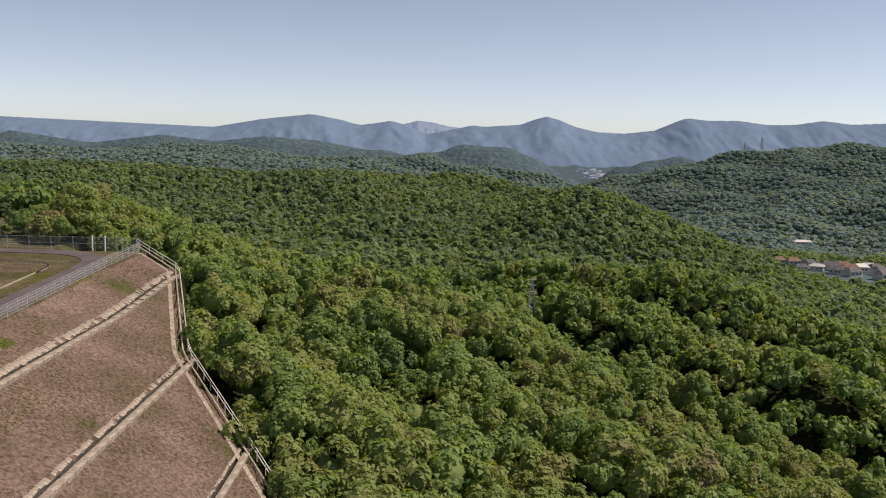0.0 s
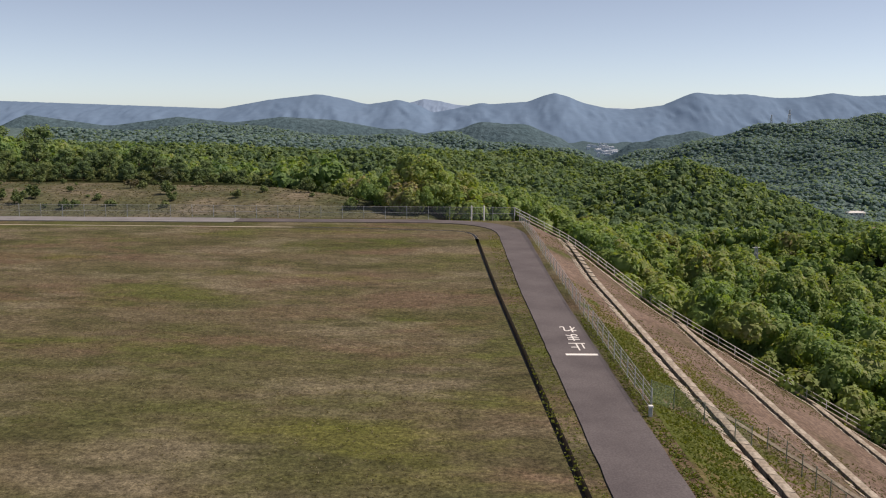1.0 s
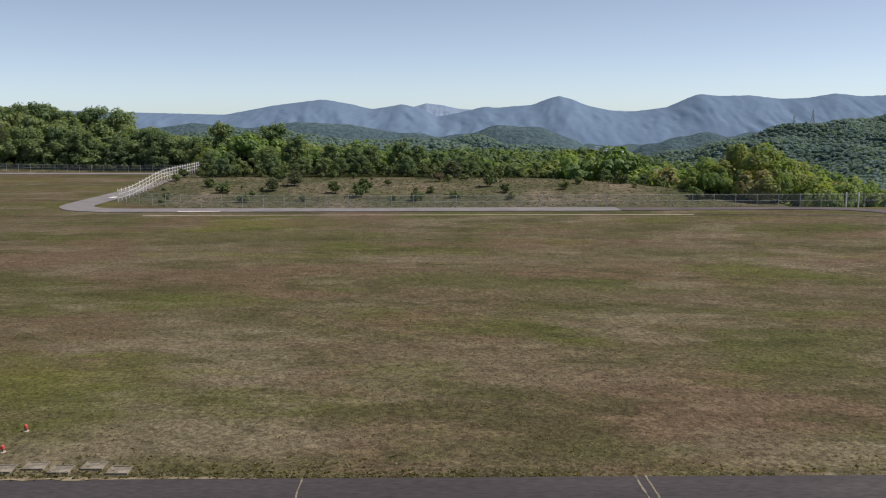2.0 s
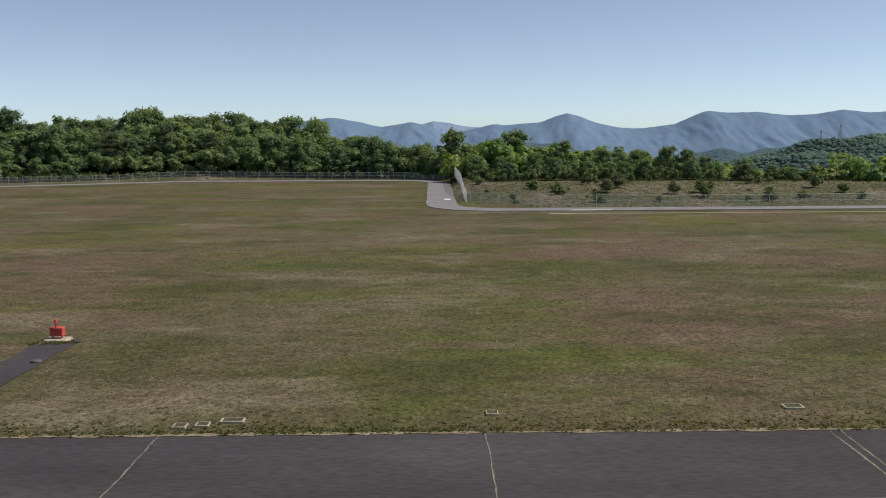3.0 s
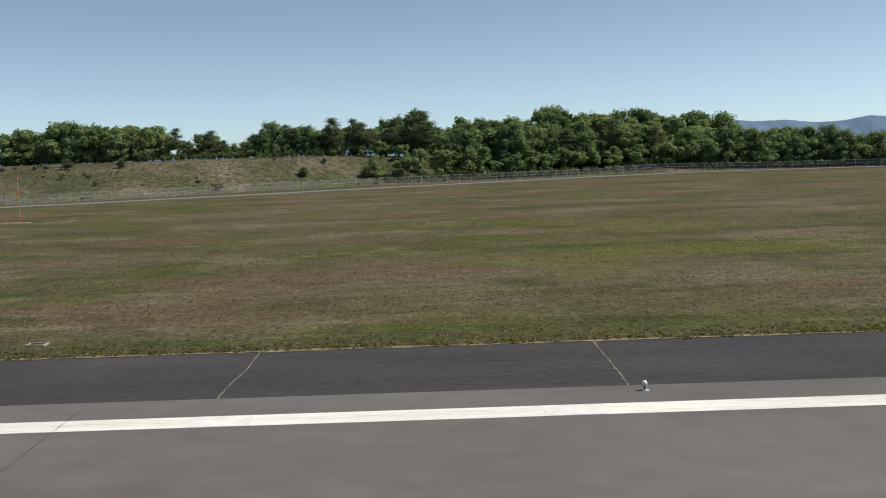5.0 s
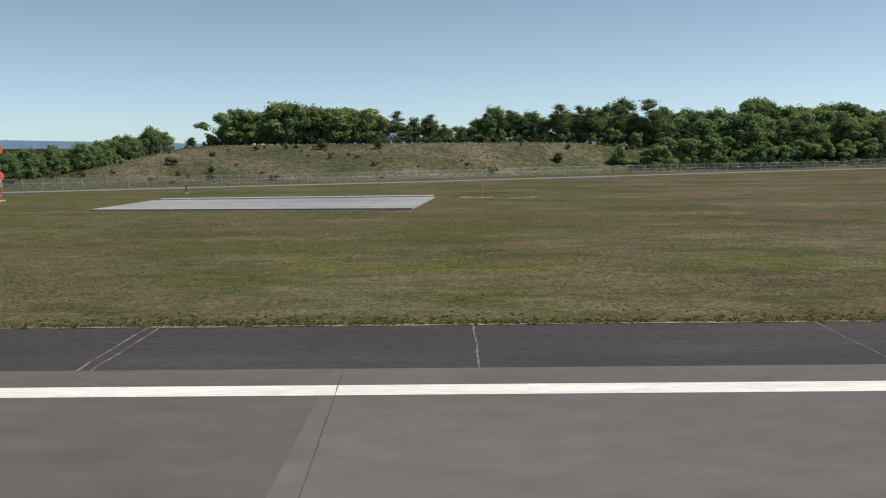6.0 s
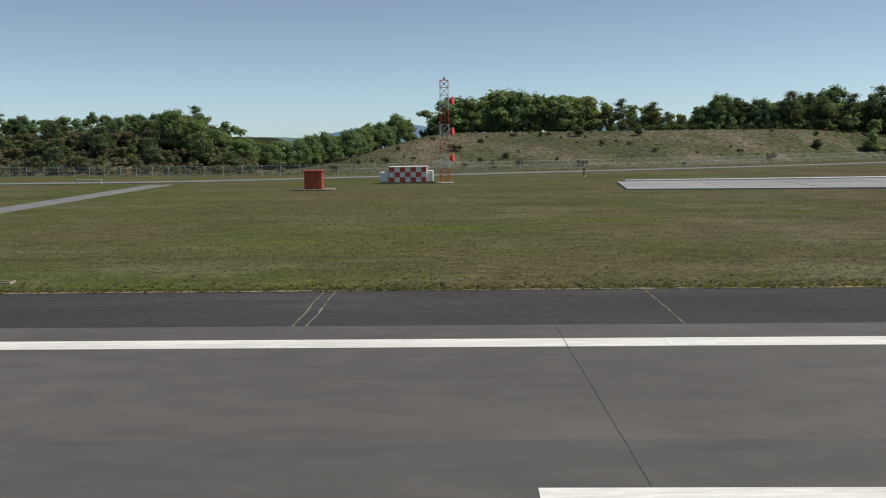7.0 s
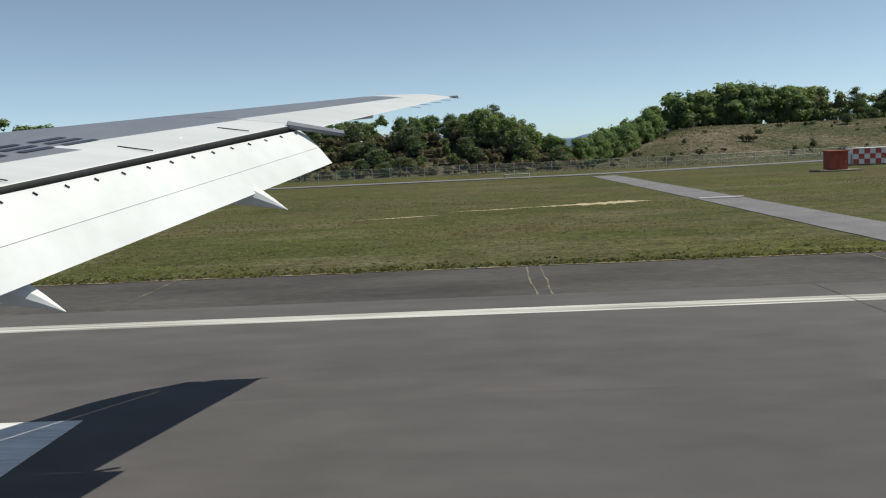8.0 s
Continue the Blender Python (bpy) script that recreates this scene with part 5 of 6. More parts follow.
for x, y in ((-85.55, 22.05), (-84.45, 21.85), (-83.7, 22.05), (-82.95, 21.8), (-82.2, 22.05), (-81.45, 21.75)):
    cover(x, y, 0.55, 0.5, M_COVER, M_COVER)
for x, y, w, m in ((-93.05, 23.0, 0.32, M_COVER), (-100.75, 23.05, 0.5, M_SCRUB), (-108.8, 22.75, 0.32, M_SCRUB), (-116.75, 21.9, 0.34, M_SCRUB), (-116.2, 22.0, 0.34, M_SCRUB), (-115.5, 22.3, 0.6, M_SCRUB),
                   (-124.8, 22.6, 0.35, M_SCRUB), (-140.9, 22.8, 0.35, M_SCRUB), (-196, 22.9, 0.5, M_SCRUB), (-238.5, 23.0, 0.5, M_SCRUB), (-246.3, 22.7, 0.45, M_SCRUB), (-271.0, 22.9, 0.6, M_SCRUB)):
    cover(x, y, w, 0.34, M_CONC, m)

# ---- red unit at the end of its strip ----
t = thing("signal_unit", (-123.85, 31.75, 0.0), "red box unit on a stone-ringed base at a path's end", "equipment")
bm = bmesh.new()
box(bm, (0, 0, 0.36), (0.46, 0.3, 0.32), 0.02)
part("housing", bm, M_RED, t)
bm = bmesh.new()
rod(bm, (0, -0.1, 0.2), (0, -0.1, 0.74), 0.03, n=8)
part("stem", bm, M_RED, t)
bm = bmesh.new()
rod(bm, (0, -0.1, 0.68), (0, -0.1, 0.82), 0.07, 0.06, 8)
part("lamp_head", bm, M_RED, t)
for s in (-1, 1):
    bm = bmesh.new()
    rod(bm, (s * 0.16, 0, 0), (s * 0.16, 0, 0.24), 0.03, n=6)
    part("leg", bm, M_RED, t)
bm = bmesh.new()
box(bm, (0, 0, 0.05), (0.9, 0.6, 0.14), 0.05)
part("base", bm, M_CONC, t)
xs, ys = -123.85 + rng.normal(0, 0.32, 160), 31.45 + rng.normal(0, 0.16, 160)
tufts("dry_weeds", "dry pale weeds round a red unit", xs, ys, 0.13, rng, M_TUFT)
t = thing("loose_stone", (-123.25, 28.6, 0.05), "loose broken asphalt lump on a dark strip", "stone")
bm = bmesh.new()
bmesh.ops.create_icosphere(bm, subdivisions=2, radius=0.14, matrix=Matrix.Diagonal((1.5, 1.0, 0.55, 1)))
for v in bm.verts:
    v.co *= 1 + 0.25 * noise.noise(v.co * 9)
part("lump", bm, M_ROAD, t)

# ---- pale slab, poles, hut, shelter and mast ----
bm = bmesh.new()
top = [bm.verts.new(p) for p in ((-247.6, 62.6, 0.10), (-225.2, 60.8, 0.10), (-223.9, 74.2, 0.10), (-246.6, 73.0, 0.10))]
bot = [bm.verts.new((v.co.x, v.co.y, -0.2)) for v in top]
bm.faces.new(top)
for i in range(4):
    bm.faces.new((top[i], bot[i], bot[(i + 1) % 4], top[(i + 1) % 4]))
slab = tagged(new("concrete_pad", bm_mesh("concrete_pad", bm, M_SLAB)), "large pale grey concrete pad flush in the grass", "pad", kind="structure")
bm = bmesh.new()
box(bm, (-235.0, 73.9, 0.16), (22.0, 0.7, 0.12), 0.02, 3.0)
part("kerb", bm, M_GALV, slab, "paler raised kerb")
for k in range(3):
    bm = bmesh.new()
    x = -240.5 + 6.2 * k
    box(bm, (x, 67.2, 0.104), (0.05, 11.0, 0.012), 0, -3.0)
    part("joint", bm, M_COVER, slab)


def banded_pole(x, y, h, r, label, bands, cap=False, paint=None):
    t = thing("marker_pole", (x, y, 0.0), label, "pole")
    for i in range(bands):
        bm = bmesh.new()
        rod(bm, (0, 0, h * i / bands - (0.1 if i == 0 else 0)), (0, 0, h * (i + 1) / bands), r, n=8)
        part("band", bm, paint or (M_ORANGE if i % 2 == 0 else M_SAND), t)
    bm = bmesh.new()
    rod(bm, (0, 0, -0.05), (0, 0, 0.06), r * 4, r * 3, 10)
    part("base", bm, M_CONC, t)
    if cap:
        bm = bmesh.new()
        rod(bm, (0, 0, h), (0, 0, h + 0.12), r * 1.6, r * 1.2, 8)
        part("cap", bm, M_DARK, t)


banded_pole(-220.05, 74.0, 3.9, 0.032, "tall thin orange and white marker pole beside a sandy ring", 7)
banded_pole(-247.6, 85.9, 0.66, 0.06, "short dark wooden marker post in the grass", 2, True, M_BARK)


def sand_ring(x, y, rx, ry, label):
    n = 40
    vs = []
    for i in range(n):
        a = 2 * math.pi * i / n
        k = RND.uniform(0.75, 1.15)
        vs += [(x + rx * 0.72 * math.cos(a), y + ry * 0.72 * math.sin(a), 0.03), (x + rx * k * math.cos(a), y + ry * k * math.sin(a), 0.012)]
    fs = [(2 * i, 2 * i + 1, (2 * i + 3) % (2 * n), (2 * i + 2) % (2 * n)) for i in range(n)]
    tagged(new("sand_ring", fast_mesh("sand_ring", vs, fs, [M_BARE])), label, "sand", kind="structure")


sand_ring(-218.6, 74.5, 3.6, 1.6, "thin pale worn ring in the grass")
bm = bmesh.new()
box(bm, (-219.9, 73.6, 0.03), (1.6, 0.5, 0.08), 0.02)
tagged(new("pole_plinth", bm_mesh("pole_plinth", bm, M_CONC)), "low concrete plinth in the grass", "plinth", kind="structure")


def sand_streak(x0, x1, y, w, label, material=M_BARE, lean=0.6):
    n = 40
    vs = []
    for i in range(n):
        x = x0 + (x1 - x0) * i / (n - 1)
        e = math.sin(math.pi * max(0.01, i / n) ** (lean + 0.8)) ** 0.8 * w * RND.uniform(0.35, 1.15)
        c = y + 0.35 * noise.noise(Vector((x * 0.5, y, 0))) + (x1 - x) * -0.25
        vs += [(x, c - e, 0.014), (x, c + e, 0.014)]
    fs = [(2 * i, 2 * i + 2, 2 * i + 3, 2 * i + 1) for i in range(n - 1)]
    tagged(new("sand_streak", fast_mesh("sand_streak", vs, fs, [material])), label, "sand", kind="structure")


sand_streak(-293.6, -287.6, 43.2, 0.95, "pale bare sandy streak in the grass", M_SAND)
sand_streak(-297.2, -293.0, 41.9, 0.26, "thin pale bare streak in the grass", M_SAND)
sand_streak(-301.2, -297.4, 39.2, 0.2, "thin pale bare streak in the grass", M_SAND)
xs, ys = np.concatenate([-90.3 + rng.normal(0, 0.75, 420), -88.2 + rng.normal(0, 0.9, 260)]), np.concatenate([25.0 + rng.normal(0, 0.34, 420), 25.9 + rng.normal(0, 0.28, 260)])
tufts("worn_patch", "pale worn patch of bare earth in the grass", xs, ys, 0.07, rng, M_BARE)

hut = thing("equipment_hut", (-270.0, 67.1, 0.0), "small brick-red equipment hut on a concrete base", "hut")
bm = bmesh.new()
box(bm, (0, 0, 0.04), (3.0, 2.2, 0.12), 0.02)
part("base", bm, M_COVER, hut)
bm = bmesh.new()
box(bm, (0, 0, 0.76), (1.28, 1.3, 1.26), 0.01)
part("wall", bm, M_HUT, hut)
bm = bmesh.new()
box(bm, (0, 0, 1.43), (1.44, 1.46, 0.09), 0.015)
part("roof", bm, M_HUT, hut)
bm = bmesh.new()
box(bm, (0.25, -0.66, 0.66), (0.5, 0.03, 1.0), 0.008)
door = part("door", bm, M_HUT, hut)
bm = bmesh.new()
box(bm, (0.42, -0.69, 0.66), (0.03, 0.03, 0.12))
part("handle", bm, M_GALV, door)

sh = thing("checkered_shelter", (-263.6, 76.9, 0.0), "red and white checkered equipment shelter in the grass", "shelter")
bm = bmesh.new()
box(bm, (0, 0, 0.72), (3.16, 1.5, 1.26), 0.02)
part("body", bm, M_WPAINT, sh)
tile = {}
for m in (M_RED, M_WPAINT):
    bm = bmesh.new()
    box(bm, (0, 0, 0), (0.44, 0.02, 0.41), 0.004)
    tile[m] = bm_mesh("panel", bm, m)
for i in range(7):
    for j in range(3):
        ob = new("panel", tile[M_RED if (i + j) % 2 == 0 else M_WPAINT])
        ob.parent, ob.location = sh, (-1.35 + 0.45 * i, -0.762, 0.30 + 0.42 * j)
for s in (-1, 1):
    bm = bmesh.new()
    box(bm, (s * 1.58, 0, 1.38), (0.05, 1.56, 0.06))
    part("roof_edge", bm, M_WPAINT, sh)
bm = bmesh.new()
box(bm, (0, 0, 1.38), (3.3, 1.66, 0.06), 0.015)
part("roof", bm, M_WPAINT, sh)
bm = bmesh.new()
box(bm, (0, 0, 0.03), (4.4, 2.0, 0.14), 0.02)
part("base", bm, M_CONC_D, sh)
for s, w, h in ((-1, 0.75, 0.85), (1, 0.5, 0.95)):
    bm = bmesh.new()
    box(bm, (s * (1.62 + w / 2), -0.1, 0.1 + h / 2), (w, 0.9, h), 0.05)
    part("side_unit", bm, M_WPAINT, sh, "white side cabinet")
bm = bmesh.new()
rod(bm, (1.5, 0.3, 1.38), (1.5, 0.3, 2.2), 0.025, n=6)
part("rod", bm, M_RED, sh)

mast = thing("antenna_mast", (-260.45, 75.2, 0.0), "red and white lattice mast with red dishes", "mast")
W, HT, BAYS = 0.42, 8.45, 14
for b in range(BAYS):
    z0, z1 = HT * b / BAYS, HT * (b + 1) / BAYS
    m = (M_ORANGE if b < 2 else M_WPAINT if b in (2, 3, 6, 7, 10, 11, 12) else M_RED)
    w0, w1 = W * (1 - 0.22 * b / BAYS), W * (1 - 0.22 * (b + 1) / BAYS)
    bm = bmesh.new()
    c0 = [(sx * w0, sy * w0, z0) for sx, sy in ((-1, -1), (1, -1), (1, 1), (-1, 1))]
    c1 = [(sx * w1, sy * w1, z1) for sx, sy in ((-1, -1), (1, -1), (1, 1), (-1, 1))]
    for i in range(4):
        k = (i + 1) % 4
        rod(bm, c0[i], c1[i], 0.030, n=5)
        rod(bm, c0[i], c1[k], 0.014, n=4)
        rod(bm, c0[k], c1[i], 0.014, n=4)
        rod(bm, c1[i], c1[k], 0.017, n=4)
    part("lattice_bay", bm, m, mast)
bm = bmesh.new()
rod(bm, (0, 0, HT), (0, 0, HT + 0.25), 0.07, 0.05, 8)
part("top_light", bm, M_DARK, mast)
bm = bmesh.new()
box(bm, (0, 0, 0.03), (1.3, 1.3, 0.14), 0.03)
part("base", bm, M_CONC, mast)
for z in (6.75, 4.25, 2.1):
    bm = bmesh.new()
    rod(bm, (0.40, -0.1, z), (0.74, -0.20, z + 0.03), 0.18, 0.36, 14)
    part("dish", bm, M_RED, mast, "red drum antenna")

for x in (-285.35, -283.15):
    c = thing("marker_cone", (x, 21.75, float(ground_z(x, 21.75))), "orange and white marker cone at a path's mouth", "cone", "path cones")
    bm = bmesh.new()
    rod(bm, (0, 0, 0.02), (0, 0, 0.36), 0.075, 0.03, 10)
    part("body", bm, M_ORANGE, c)
    bm = bmesh.new()
    rod(bm, (0, 0, 0.17), (0, 0, 0.25), 0.058, 0.048, 10)
    part("band", bm, M_WPAINT, c, "white reflective band")
    bm = bmesh.new()
    box(bm, (0, 0, 0.015), (0.22, 0.22, 0.03), 0.005)
    part("foot", bm, M_DARK, c)
    c.scale = (0.66,) * 3
bm = bmesh.new()
rod(bm, (-293.6, 80.4, 0.4), (-291.4, 80.4, 0.4), 0.05, n=6)
for x in (-293.6, -291.4):
    rod(bm, (x, 80.4, -0.1), (x, 80.4, 0.5), 0.05, n=6)
t = thing("barrier", (0, 0, 0), "low grey barrier rail beside the road", "barrier")
part("rail", bm, M_GALV, t)

# ---- pylons and houses beyond ----


def pylon(x, y, h, s):
    t = thing("power_pylon", (x, y, float(ground_z(x, y))), "grey steel lattice power pylon rising from forest", "pylon", "power pylons")
    for b in range(7):
        z0, z1 = h * b / 7, h * (b + 1) / 7
        w0, w1 = s * (1 - 0.85 * b / 7), s * (1 - 0.85 * (b + 1) / 7)
        bm = bmesh.new()
        c0 = [(sx * w0, sy * w0, z0) for sx, sy in ((-1, -1), (1, -1), (1, 1), (-1, 1))]
        c1 = [(sx * w1, sy * w1, z1) for sx, sy in ((-1, -1), (1, -1), (1, 1), (-1, 1))]
        for i in range(4):
            k = (i + 1) % 4
            rod(bm, c0[i], c1[i], s * 0.09, n=4)
            rod(bm, c0[i], c1[k], s * 0.06, n=4)
            rod(bm, c0[k], c1[i], s * 0.045, n=4)
        part("lattice_bay", bm, M_GALV, t)
    for f in (0.72, 0.86, 0.98):
        bm = bmesh.new()
        rod(bm, (-s * 0.85, 0, h * f), (s * 0.85, 0, h * f), s * 0.05, n=4)
        part("crossarm", bm, M_GALV, t)


pylon(13.95, 143.6, 7.4, 0.75)
pylon(402, 1158, 21, 2.2)
pylon(391, 1190, 20, 2.0)
M_ROOF = surface("grey_tiled_roof", [(0.4, (0.06, 0.065, 0.075)), (0.6, (0.12, 0.125, 0.14))], scale=0.5, fine=3, rough=0.7, bump=0.2)
M_ROOFR = surface("brown_tiled_roof", [(0.4, (0.15, 0.095, 0.07)), (0.6, (0.21, 0.135, 0.10))], scale=0.5, fine=3, rough=0.7, bump=0.2)
M_WALL = surface("pale_house_wall", [(0.4, (0.55, 0.54, 0.51)), (0.6, (0.70, 0.69, 0.66))], scale=0.5, fine=3, fine_amount=0.1, rough=0.8, bump=0.0)
# Walls tinted pale blue so their colour carries the distance haze.
M_TOWN = surface("hazy_bluish_town_walls", [(0.4, (0.56, 0.62, 0.68)), (0.6, (0.72, 0.76, 0.80))], scale=0.05, fine=0.5, fine_amount=0.1, rough=0.8, bump=0.0)
M_PANE = surface("dark_window_glass", [(0.4, (0.03, 0.035, 0.04)), (0.6, (0.05, 0.055, 0.06))], scale=2, fine=6, rough=0.2, bump=0.0)


def house(x, y, z, w, d, h, turn, roof_m):
    t = thing("house", (x, y, z), "pale-walled house with %s tiled roof in the valley" % ("brown" if roof_m is M_ROOFR else "dark grey" if roof_m is M_ROOF else "pale grey"), "house", "valley houses")
    t.rotation_euler.z = radians(turn)
    bm = bmesh.new()
    box(bm, (0, 0, h / 2 - 1.5), (w, d, h + 3))
    part("wall", bm, M_WALL, t)
    bm = bmesh.new()
    e = 0.5
    vs = [bm.verts.new(p) for p in ((-w / 2 - e, -d / 2 - e, h), (w / 2 + e, -d / 2 - e, h), (w / 2 + e, d / 2 + e, h), (-w / 2 - e, d / 2 + e, h), (-w / 2 * 0.6, 0, h + d * 0.3), (w / 2 * 0.6, 0, h + d * 0.3))]
    for f in ((0, 1, 5, 4), (1, 2, 5), (2, 3, 4, 5), (3, 0, 4), (3, 2, 1, 0)):
        bm.faces.new([vs[i] for i in f])
    part("roof", bm, roof_m, t)
    for k in (-0.28, 0.05, 0.3):
        bm = bmesh.new()
        box(bm, (k * w, -d / 2 - 0.02, h * 0.55), (w * 0.14, 0.05, h * 0.3))
        part("window", bm, M_PANE, t)


VILLAGE = [(150, 404, 1), (156, 402, 1), (152, 383, 0), (160, 386, 0), (166, 389, 0), (164, 377, 0), (172, 381, 1), (178, 385, 0), (170, 393, 0), (176, 397, 1), (182, 376, 0), (160, 395, 0), (186, 388, 0), (168, 370, 0), (188, 399, 0), (176, 361, 0), (184, 357, 0), (191, 367, 0), (196, 377, 0), (180, 349, 1), (192, 352, 0)]
for x, y, r in VILLAGE:
    house(x, y, float(ground_z(x, y)) + 0.2, RND.uniform(4.5, 7), RND.uniform(3.5, 5), RND.uniform(1.8, 2.6), RND.uniform(-30, 30), M_ROOFR if r else RND.choice((M_ROOF, M_ROOF, M_ROOF, M_GALV)))
house(236, 596, float(ground_z(236, 596)) + 2.4, 10, 4, 1.8, 5, M_GALV)
house(244, 604, float(ground_z(244, 604)) + 2.4, 5, 4, 1.8, -15, M_GALV)
vs, fs = [], []
for k in range(90):
    y = RND.uniform(2230, 2820)
    x = 379 + (y - 2195) * 0.132 + RND.gauss(0, 15)
    z = float(ground_z(x, y)) + 3
    w, d, h = RND.uniform(5, 17), 9, RND.uniform(2, 6)
    b = len(vs)
    vs += [(x + sx * w / 2, y + sy * d / 2, z + sz * h) for sz in (-1, 1) for sx, sy in ((-1, -1), (1, -1), (1, 1), (-1, 1))]
    fs += [(b, b + 1, b + 5, b + 4), (b + 1, b + 2, b + 6, b + 5), (b + 2, b + 3, b + 7, b + 6), (b + 3, b, b + 4, b + 7), (b + 4, b + 5, b + 6, b + 7)]
tagged(new("far_town", fast_mesh("far_town", vs, fs, [M_TOWN])), "scattered pale buildings of a far valley town", "town", kind="stuff")

# ---- the airliner's wing, as it stands over the runway at the end of the shot ----
M_WGREY = surface("grey_painted_wing_skin", [(0.4, (0.19, 0.20, 0.235)), (0.6, (0.225, 0.235, 0.27))], scale=0.6, fine=8, fine_amount=0.06, rough=0.35, bump=0.0, stretch=(1, 0.3, 1), spec=0.5)
M_WWHITE = surface("white_painted_wing_skin", [(0.35, (0.60, 0.62, 0.63)), (0.6, (0.68, 0.70, 0.72))], scale=0.9, fine=6, fine_amount=0.05, rough=0.4, bump=0.0, stretch=(0.3, 1, 1), spec=0.5)
M_WMARK = surface("dark_blue_wing_marking", [(0.4, (0.035, 0.045, 0.075)), (0.6, (0.05, 0.06, 0.09))], scale=2, fine=9, fine_amount=0.1, rough=0.4, bump=0.0)
YT, YF = 11.38, 7.98


def te(y):
    return -295.74 - 0.317 * (YT - y), 3.47 - 0.117 * (YT - y)


def le(y):
    k = max(0.0, (y - 10.9) / (YT - 10.9))
    return -296.6 - 0.65 * (YT - y) + 0.28 * k * k, te(y)[1] + 0.03


def up(y, c):
    """Place on the upper skin: c runs from the leading edge, 0, to the trailing edge, 1."""
    (x0, z0), (x1, z1) = le(y), te(y)
    ch = x1 - x0
    s = 0.075 * ch * (2.6 * math.sqrt(c) * (1 - c) * (1 - 0.35 * c))
    return x0 + ch * c, z0 + (z1 - z0) * c + s


def low(y, c):
    (x0, z0), (x1, z1) = le(y), te(y)
    ch = x1 - x0
    return x0 + ch * c, z0 + (z1 - z0) * c - 0.055 * ch * 2.4 * math.sqrt(c) * (1 - c)


wing = thing("aircraft_wing", (0, 0, 0), "grey and white airliner wing with lowered landing flap", "wing")


def loft(name, y0, y1, n, cend, label=""):
    cs = [(1 - math.cos(math.pi * i / 14)) / 2 for i in range(15)]
    vs, fs, idx = [], [], []
    loop = 30
    for j in range(n + 1):
        y = y0 + (y1 - y0) * j / n
        ce = cend(y)
        ring = [up(y, c * ce) for c in reversed(cs)] + [low(y, c * ce) for c in cs]
        vs += [(x, y, z) for x, z in ring]
    for j in range(n):
        for i in range(loop):
            a, b = j * loop + i, j * loop + (i + 1) % loop
            fs.append((a, b, b + loop, a + loop))
            y = y0 + (y1 - y0) * (j + 0.5) / n
            x = (vs[a][0] + vs[b][0] + vs[a + loop][0] + vs[b + loop][0]) / 4
            grey = x < te(y)[0] - 0.80 + 0.12 * max(0, y - 8) and y < 10.75 and i < 15
            # The inner panel's rear wall is near-black: the flap gap's shade as colour.
            idx.append(2 if i == loop - 1 and y < YF else 0 if grey else 1)
    me = fast_mesh(name, vs, fs, [M_WGREY, M_WWHITE, M_DARK], idx, True)
    return part(name, me, None, wing, label)


def hinge_c(y):
    x0, x1 = le(y)[0], te(y)[0]
    return (x1 - 0.225 - x0) / (x1 - x0)


loft("inner_panel", 2.4, YF, 28, hinge_c, "grey upper skin with white rear panels")
loft("outer_panel", YF + 0.01, YT, 24, lambda y: 1.0, "grey and white outer wing with aileron")
# A dark strip added under the rear edge to paint the gap's shade.
bm = bmesh.new()
for (ya, yb) in ((2.4, YF),):
    q = []
    for y in (ya, yb):
        x, z = te(y)
        q += [(x - 0.34, y, z - 0.05), (x - 0.24, y, z - 0.12)]
    vs = [bm.verts.new(p) for p in (q[0], q[1], q[3], q[2])]
    bm.faces.new(vs)
    bmesh.ops.solidify(bm, geom=bm.faces[:], thickness=0.03)
part("flap_cove", bm, M_DARK, wing, "near-black strip put in as shade ahead of the flap")


vs, fs = [], []
for j in range(21):  # the slats, run out and drooped ahead of the leading edge
    y = 2.4 + (11.32 - 2.4) * j / 20
    x, z = le(y)
    reach = 0.62 - 0.30 * max(0.0, (y - 10.6) / 0.72)
    vs += [(x - 0.07, y, z - 0.035), (x - 0.30, y, z - 0.06), (x - reach, y, z - 0.24), (x - 0.30, y, z - 0.15), (x - 0.09, y, z - 0.10)]
for j in range(20):
    fs += [(5 * j + k, 5 * j + (k + 1) % 5, 5 * j + 5 + (k + 1) % 5, 5 * j + 5 + k) for k in range(5)]
part("slat", fast_mesh("slat", vs, fs, [M_WWHITE], smooth=False), None, wing, "white leading-edge slats run out")


def flap_pt(y, c, side):
    d = YF - y
    x0, z0, x1, z1 = -297.03 - 0.317 * d, 3.05 - 0.1135 * d, -296.74 - 0.317 * d, 2.745 - 0.156 * d
    nx, nz = (z0 - z1), (x1 - x0)
    t = 0.055 * math.sqrt(max(c, 0)) * (1 - c) * 2.2 * side
    if side < 0:
        t *= 0.9
    return x0 + (x1 - x0) * c + nx * t, z0 + (z1 - z0) * c + nz * t


vs, fs = [], []
cs = [0, 0.015, 0.04, 0.08, 0.14, 0.22, 0.32, 0.44, 0.56, 0.68, 0.79, 0.9, 1.0]
nst = 24
for j in range(nst + 1):
    y = 2.4 + (YF - 2.4) * j / nst
    ring = [flap_pt(y, c, 1) for c in reversed(cs)] + [flap_pt(y, c, -1) for c in cs[1:-1]]
    vs += [(x, y, z) for x, z in ring]
L = len(ring)
for j in range(nst):
    for i in range(L):
        a, b = j * L + i, j * L + (i + 1) % L
        fs.append((a, b, b + L, a + L))
flap = part("flap", fast_mesh("flap", vs, fs, [M_WWHITE], smooth=False), None, wing, "lowered white landing flap")
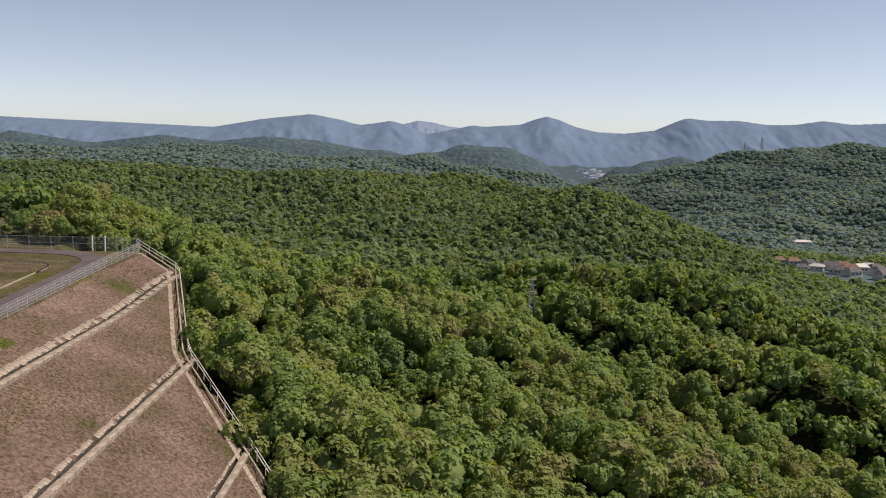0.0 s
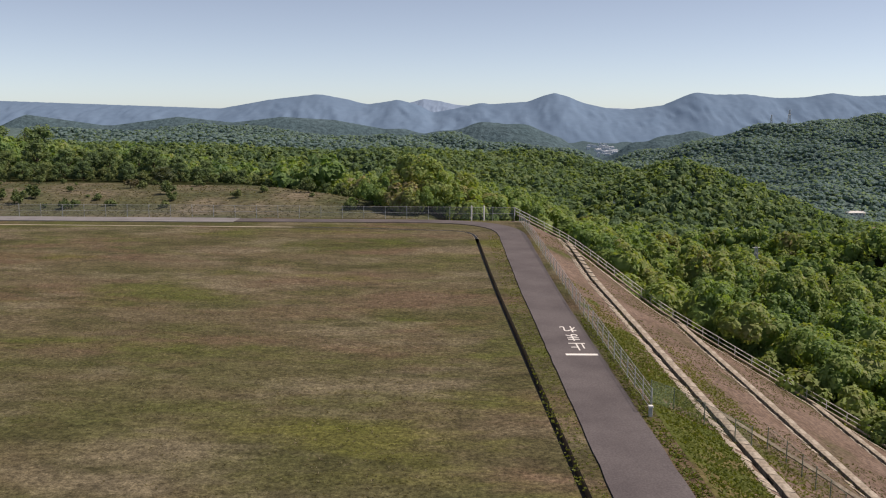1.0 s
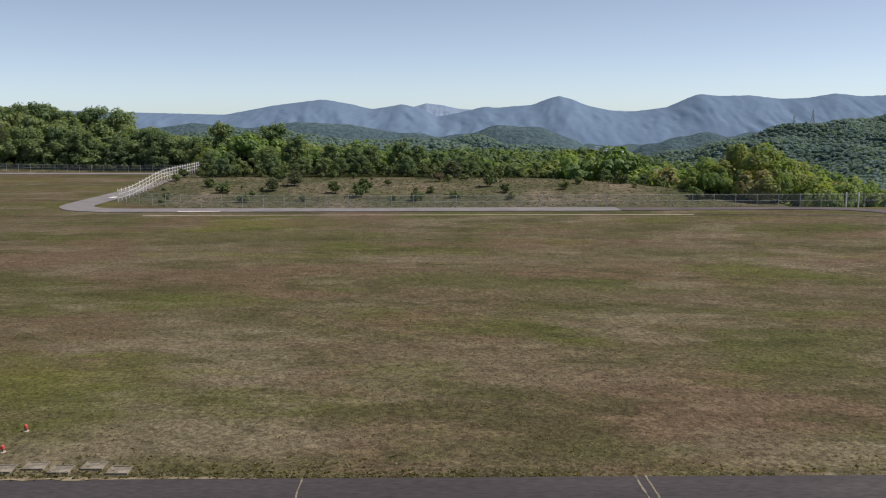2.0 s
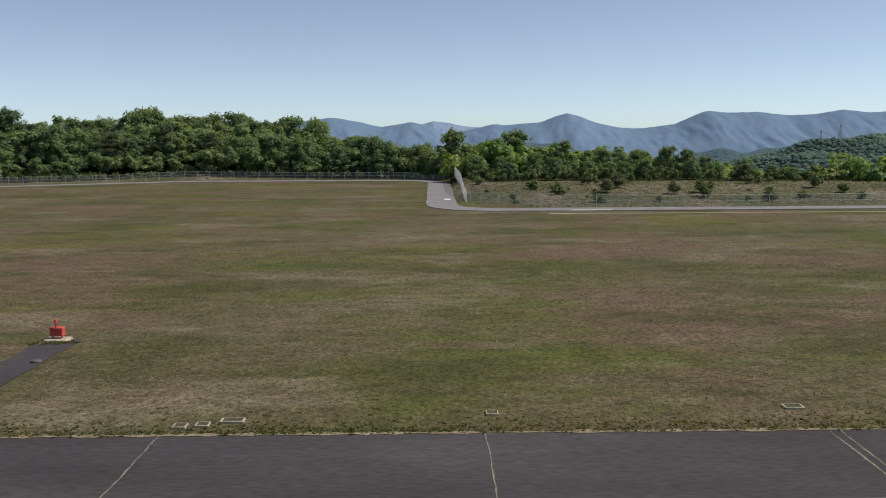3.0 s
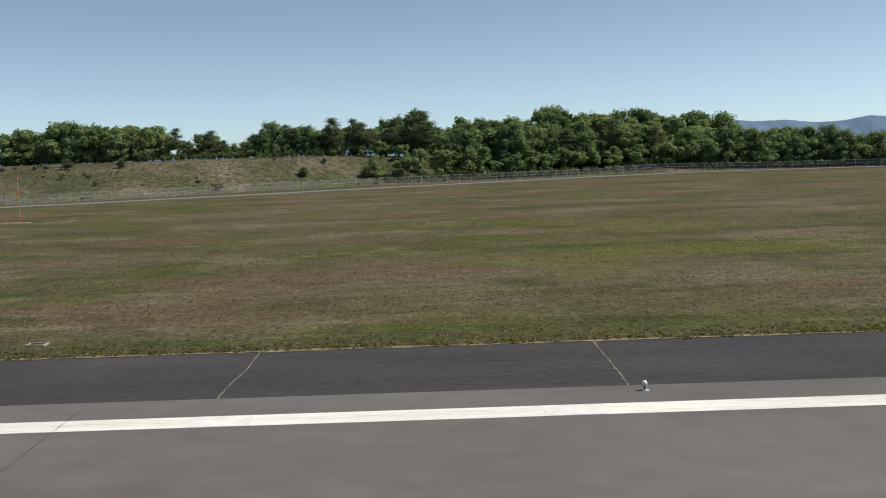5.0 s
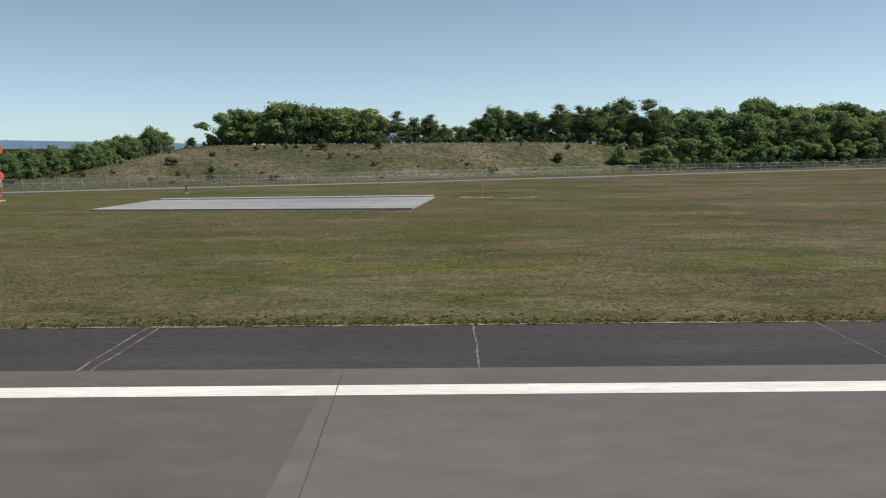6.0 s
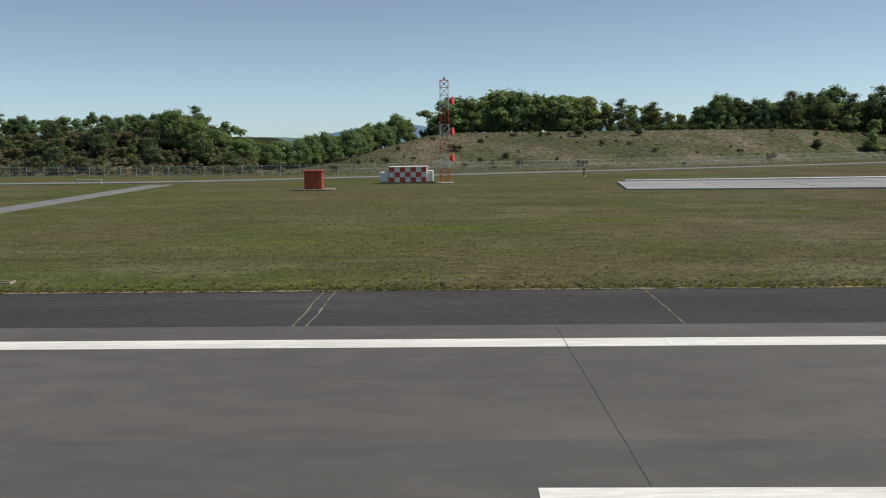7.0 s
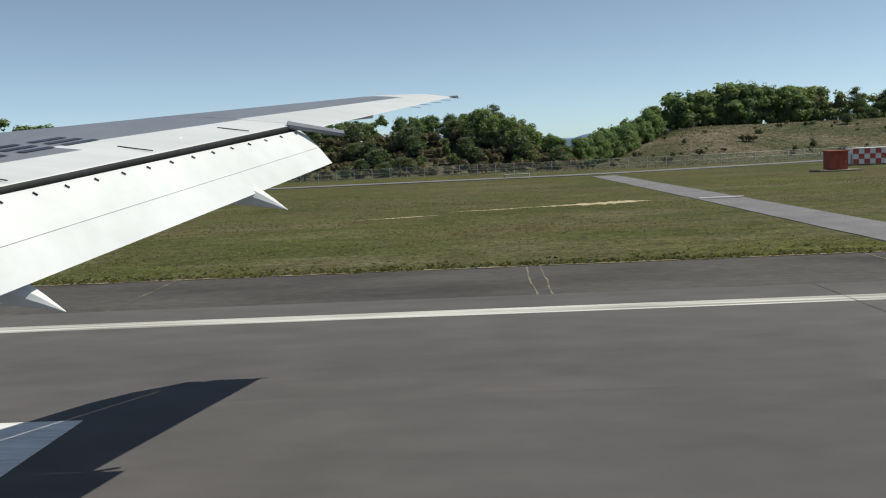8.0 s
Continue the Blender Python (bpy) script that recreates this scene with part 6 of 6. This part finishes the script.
bm = bmesh.new()
vv = [bm.verts.new(v) for v in vs[-L:]]
bm.faces.new(vv)
part("flap_end_plate", bm, M_WWHITE, flap)
bm = bmesh.new()
pts = [flap_pt(y, 0.56, 1) + (y,) for y in (2.4, 5, YF - 0.05)]
for a, b in zip(pts, pts[1:]):
    rod(bm, (a[0] + 0.002, a[2], a[1]), (b[0] + 0.002, b[2], b[1]), 0.0014, n=4)
part("seam", bm, M_WGREY, flap, "thin grey seam")
for k in range(19):
    y = 7.85 - 0.245 * k
    bm = bmesh.new()
    a, b = flap_pt(y, 0.08, 1), flap_pt(y, 0.125, 1)
    rod(bm, (a[0], y - 0.006, a[1] + 0.008), (b[0] + 0.006, y + 0.01, b[1] + 0.008), 0.005, n=4)
    part("bracket", bm, M_DARK, flap)
for ys, tipx, tipz in ((6.78, -296.91, 2.41), (4.62, -297.70, 2.03)):
    bm = bmesh.new()
    n = 9
    rings = []
    for i in range(n):
        f = i / (n - 1)
        cxx = tipx - 0.80 + 0.80 * f
        czz = tipz + 0.35 * (1 - f) ** 0.9
        ry, rz = 0.17 * (1 - f) ** 0.8 + 0.003, 0.25 * (1 - f) ** 0.95 + 0.003
        side = ((0.0, 1.0), (0.8, 0.55), (1.0, -0.1), (0.6, -0.8), (0.0, -1.0), (-0.6, -0.8), (-1.0, -0.1), (-0.8, 0.55))
        rings.append([bm.verts.new((cxx, ys + ry * a, czz + rz * b)) for a, b in side])
    for r0, r1 in zip(rings, rings[1:]):
        for k in range(8):
            bm.faces.new((r0[k], r0[(k + 1) % 8], r1[(k + 1) % 8], r1[k]))
    bm.faces.new(rings[0])
    part("flap_fairing", bm, M_WWHITE, wing, "pointed white flap-track fairing")
bm = bmesh.new()
rod(bm, (-297.10, 7.86, 3.10), (-296.64, 8.08, 3.005), 0.035, 0.028, 8)
part("actuator_fairing", bm, M_WGREY, wing, "grey rod-like fairing")
for k in range(5):
    y = 11.3 - 0.32 * k
    x, z = te(y)
    bm = bmesh.new()
    rod(bm, (x - 0.02, y, z), (x + 0.12, y + 0.01, z - 0.015), 0.0022, n=4)
    part("static_wick", bm, M_DARK, wing)
bm = bmesh.new()
box(bm, (-295.72, 11.39, 3.475), (0.12, 0.03, 0.03), 0.006)
part("tip_light", bm, M_GALV, wing)
for y0, y1 in ((5.42, 5.58), (5.70, 5.98), (6.08, 6.40)):
    for c0, c1 in ((0.0, 0.2), (0.4, 0.6), (0.8, 1.0)):  # the mark's characters as plain bars
        vs, fs = [], []
        for j in range(5):
            y = y0 + (y1 - y0) * j / 4
            x1, x0 = te(y)[0], le(y)[0]
            for k in range(3):
                c = (x1 - 0.86 - 0.30 * (1 - c0 - (c1 - c0) * k / 2) - x0) / (x1 - x0)
                x, z = up(y, c)
                vs.append((x, y, z + 0.006))
        fs = [(j * 3 + k, j * 3 + k + 1, j * 3 + k + 4, j * 3 + k + 3) for j in range(4) for k in range(2)]
        part("marking_bar", fast_mesh("marking_bar", vs, fs, [M_WMARK]), None, wing, "dark blue marking")
for y in (3.6, 4.9, 6.15, 7.35):
    bm = bmesh.new()
    x1, x0 = te(y)[0], le(y)[0]
    a = up(y, (x1 - 0.58 - x0) / (x1 - x0))
    b = up(y, (x1 - 0.29 - x0) / (x1 - x0))
    rod(bm, (a[0], y + 0.06, a[1] + 0.012), (b[0], y - 0.04, b[1] + 0.006), 0.004, n=4)
    part("panel_gap", bm, M_DARK, wing)
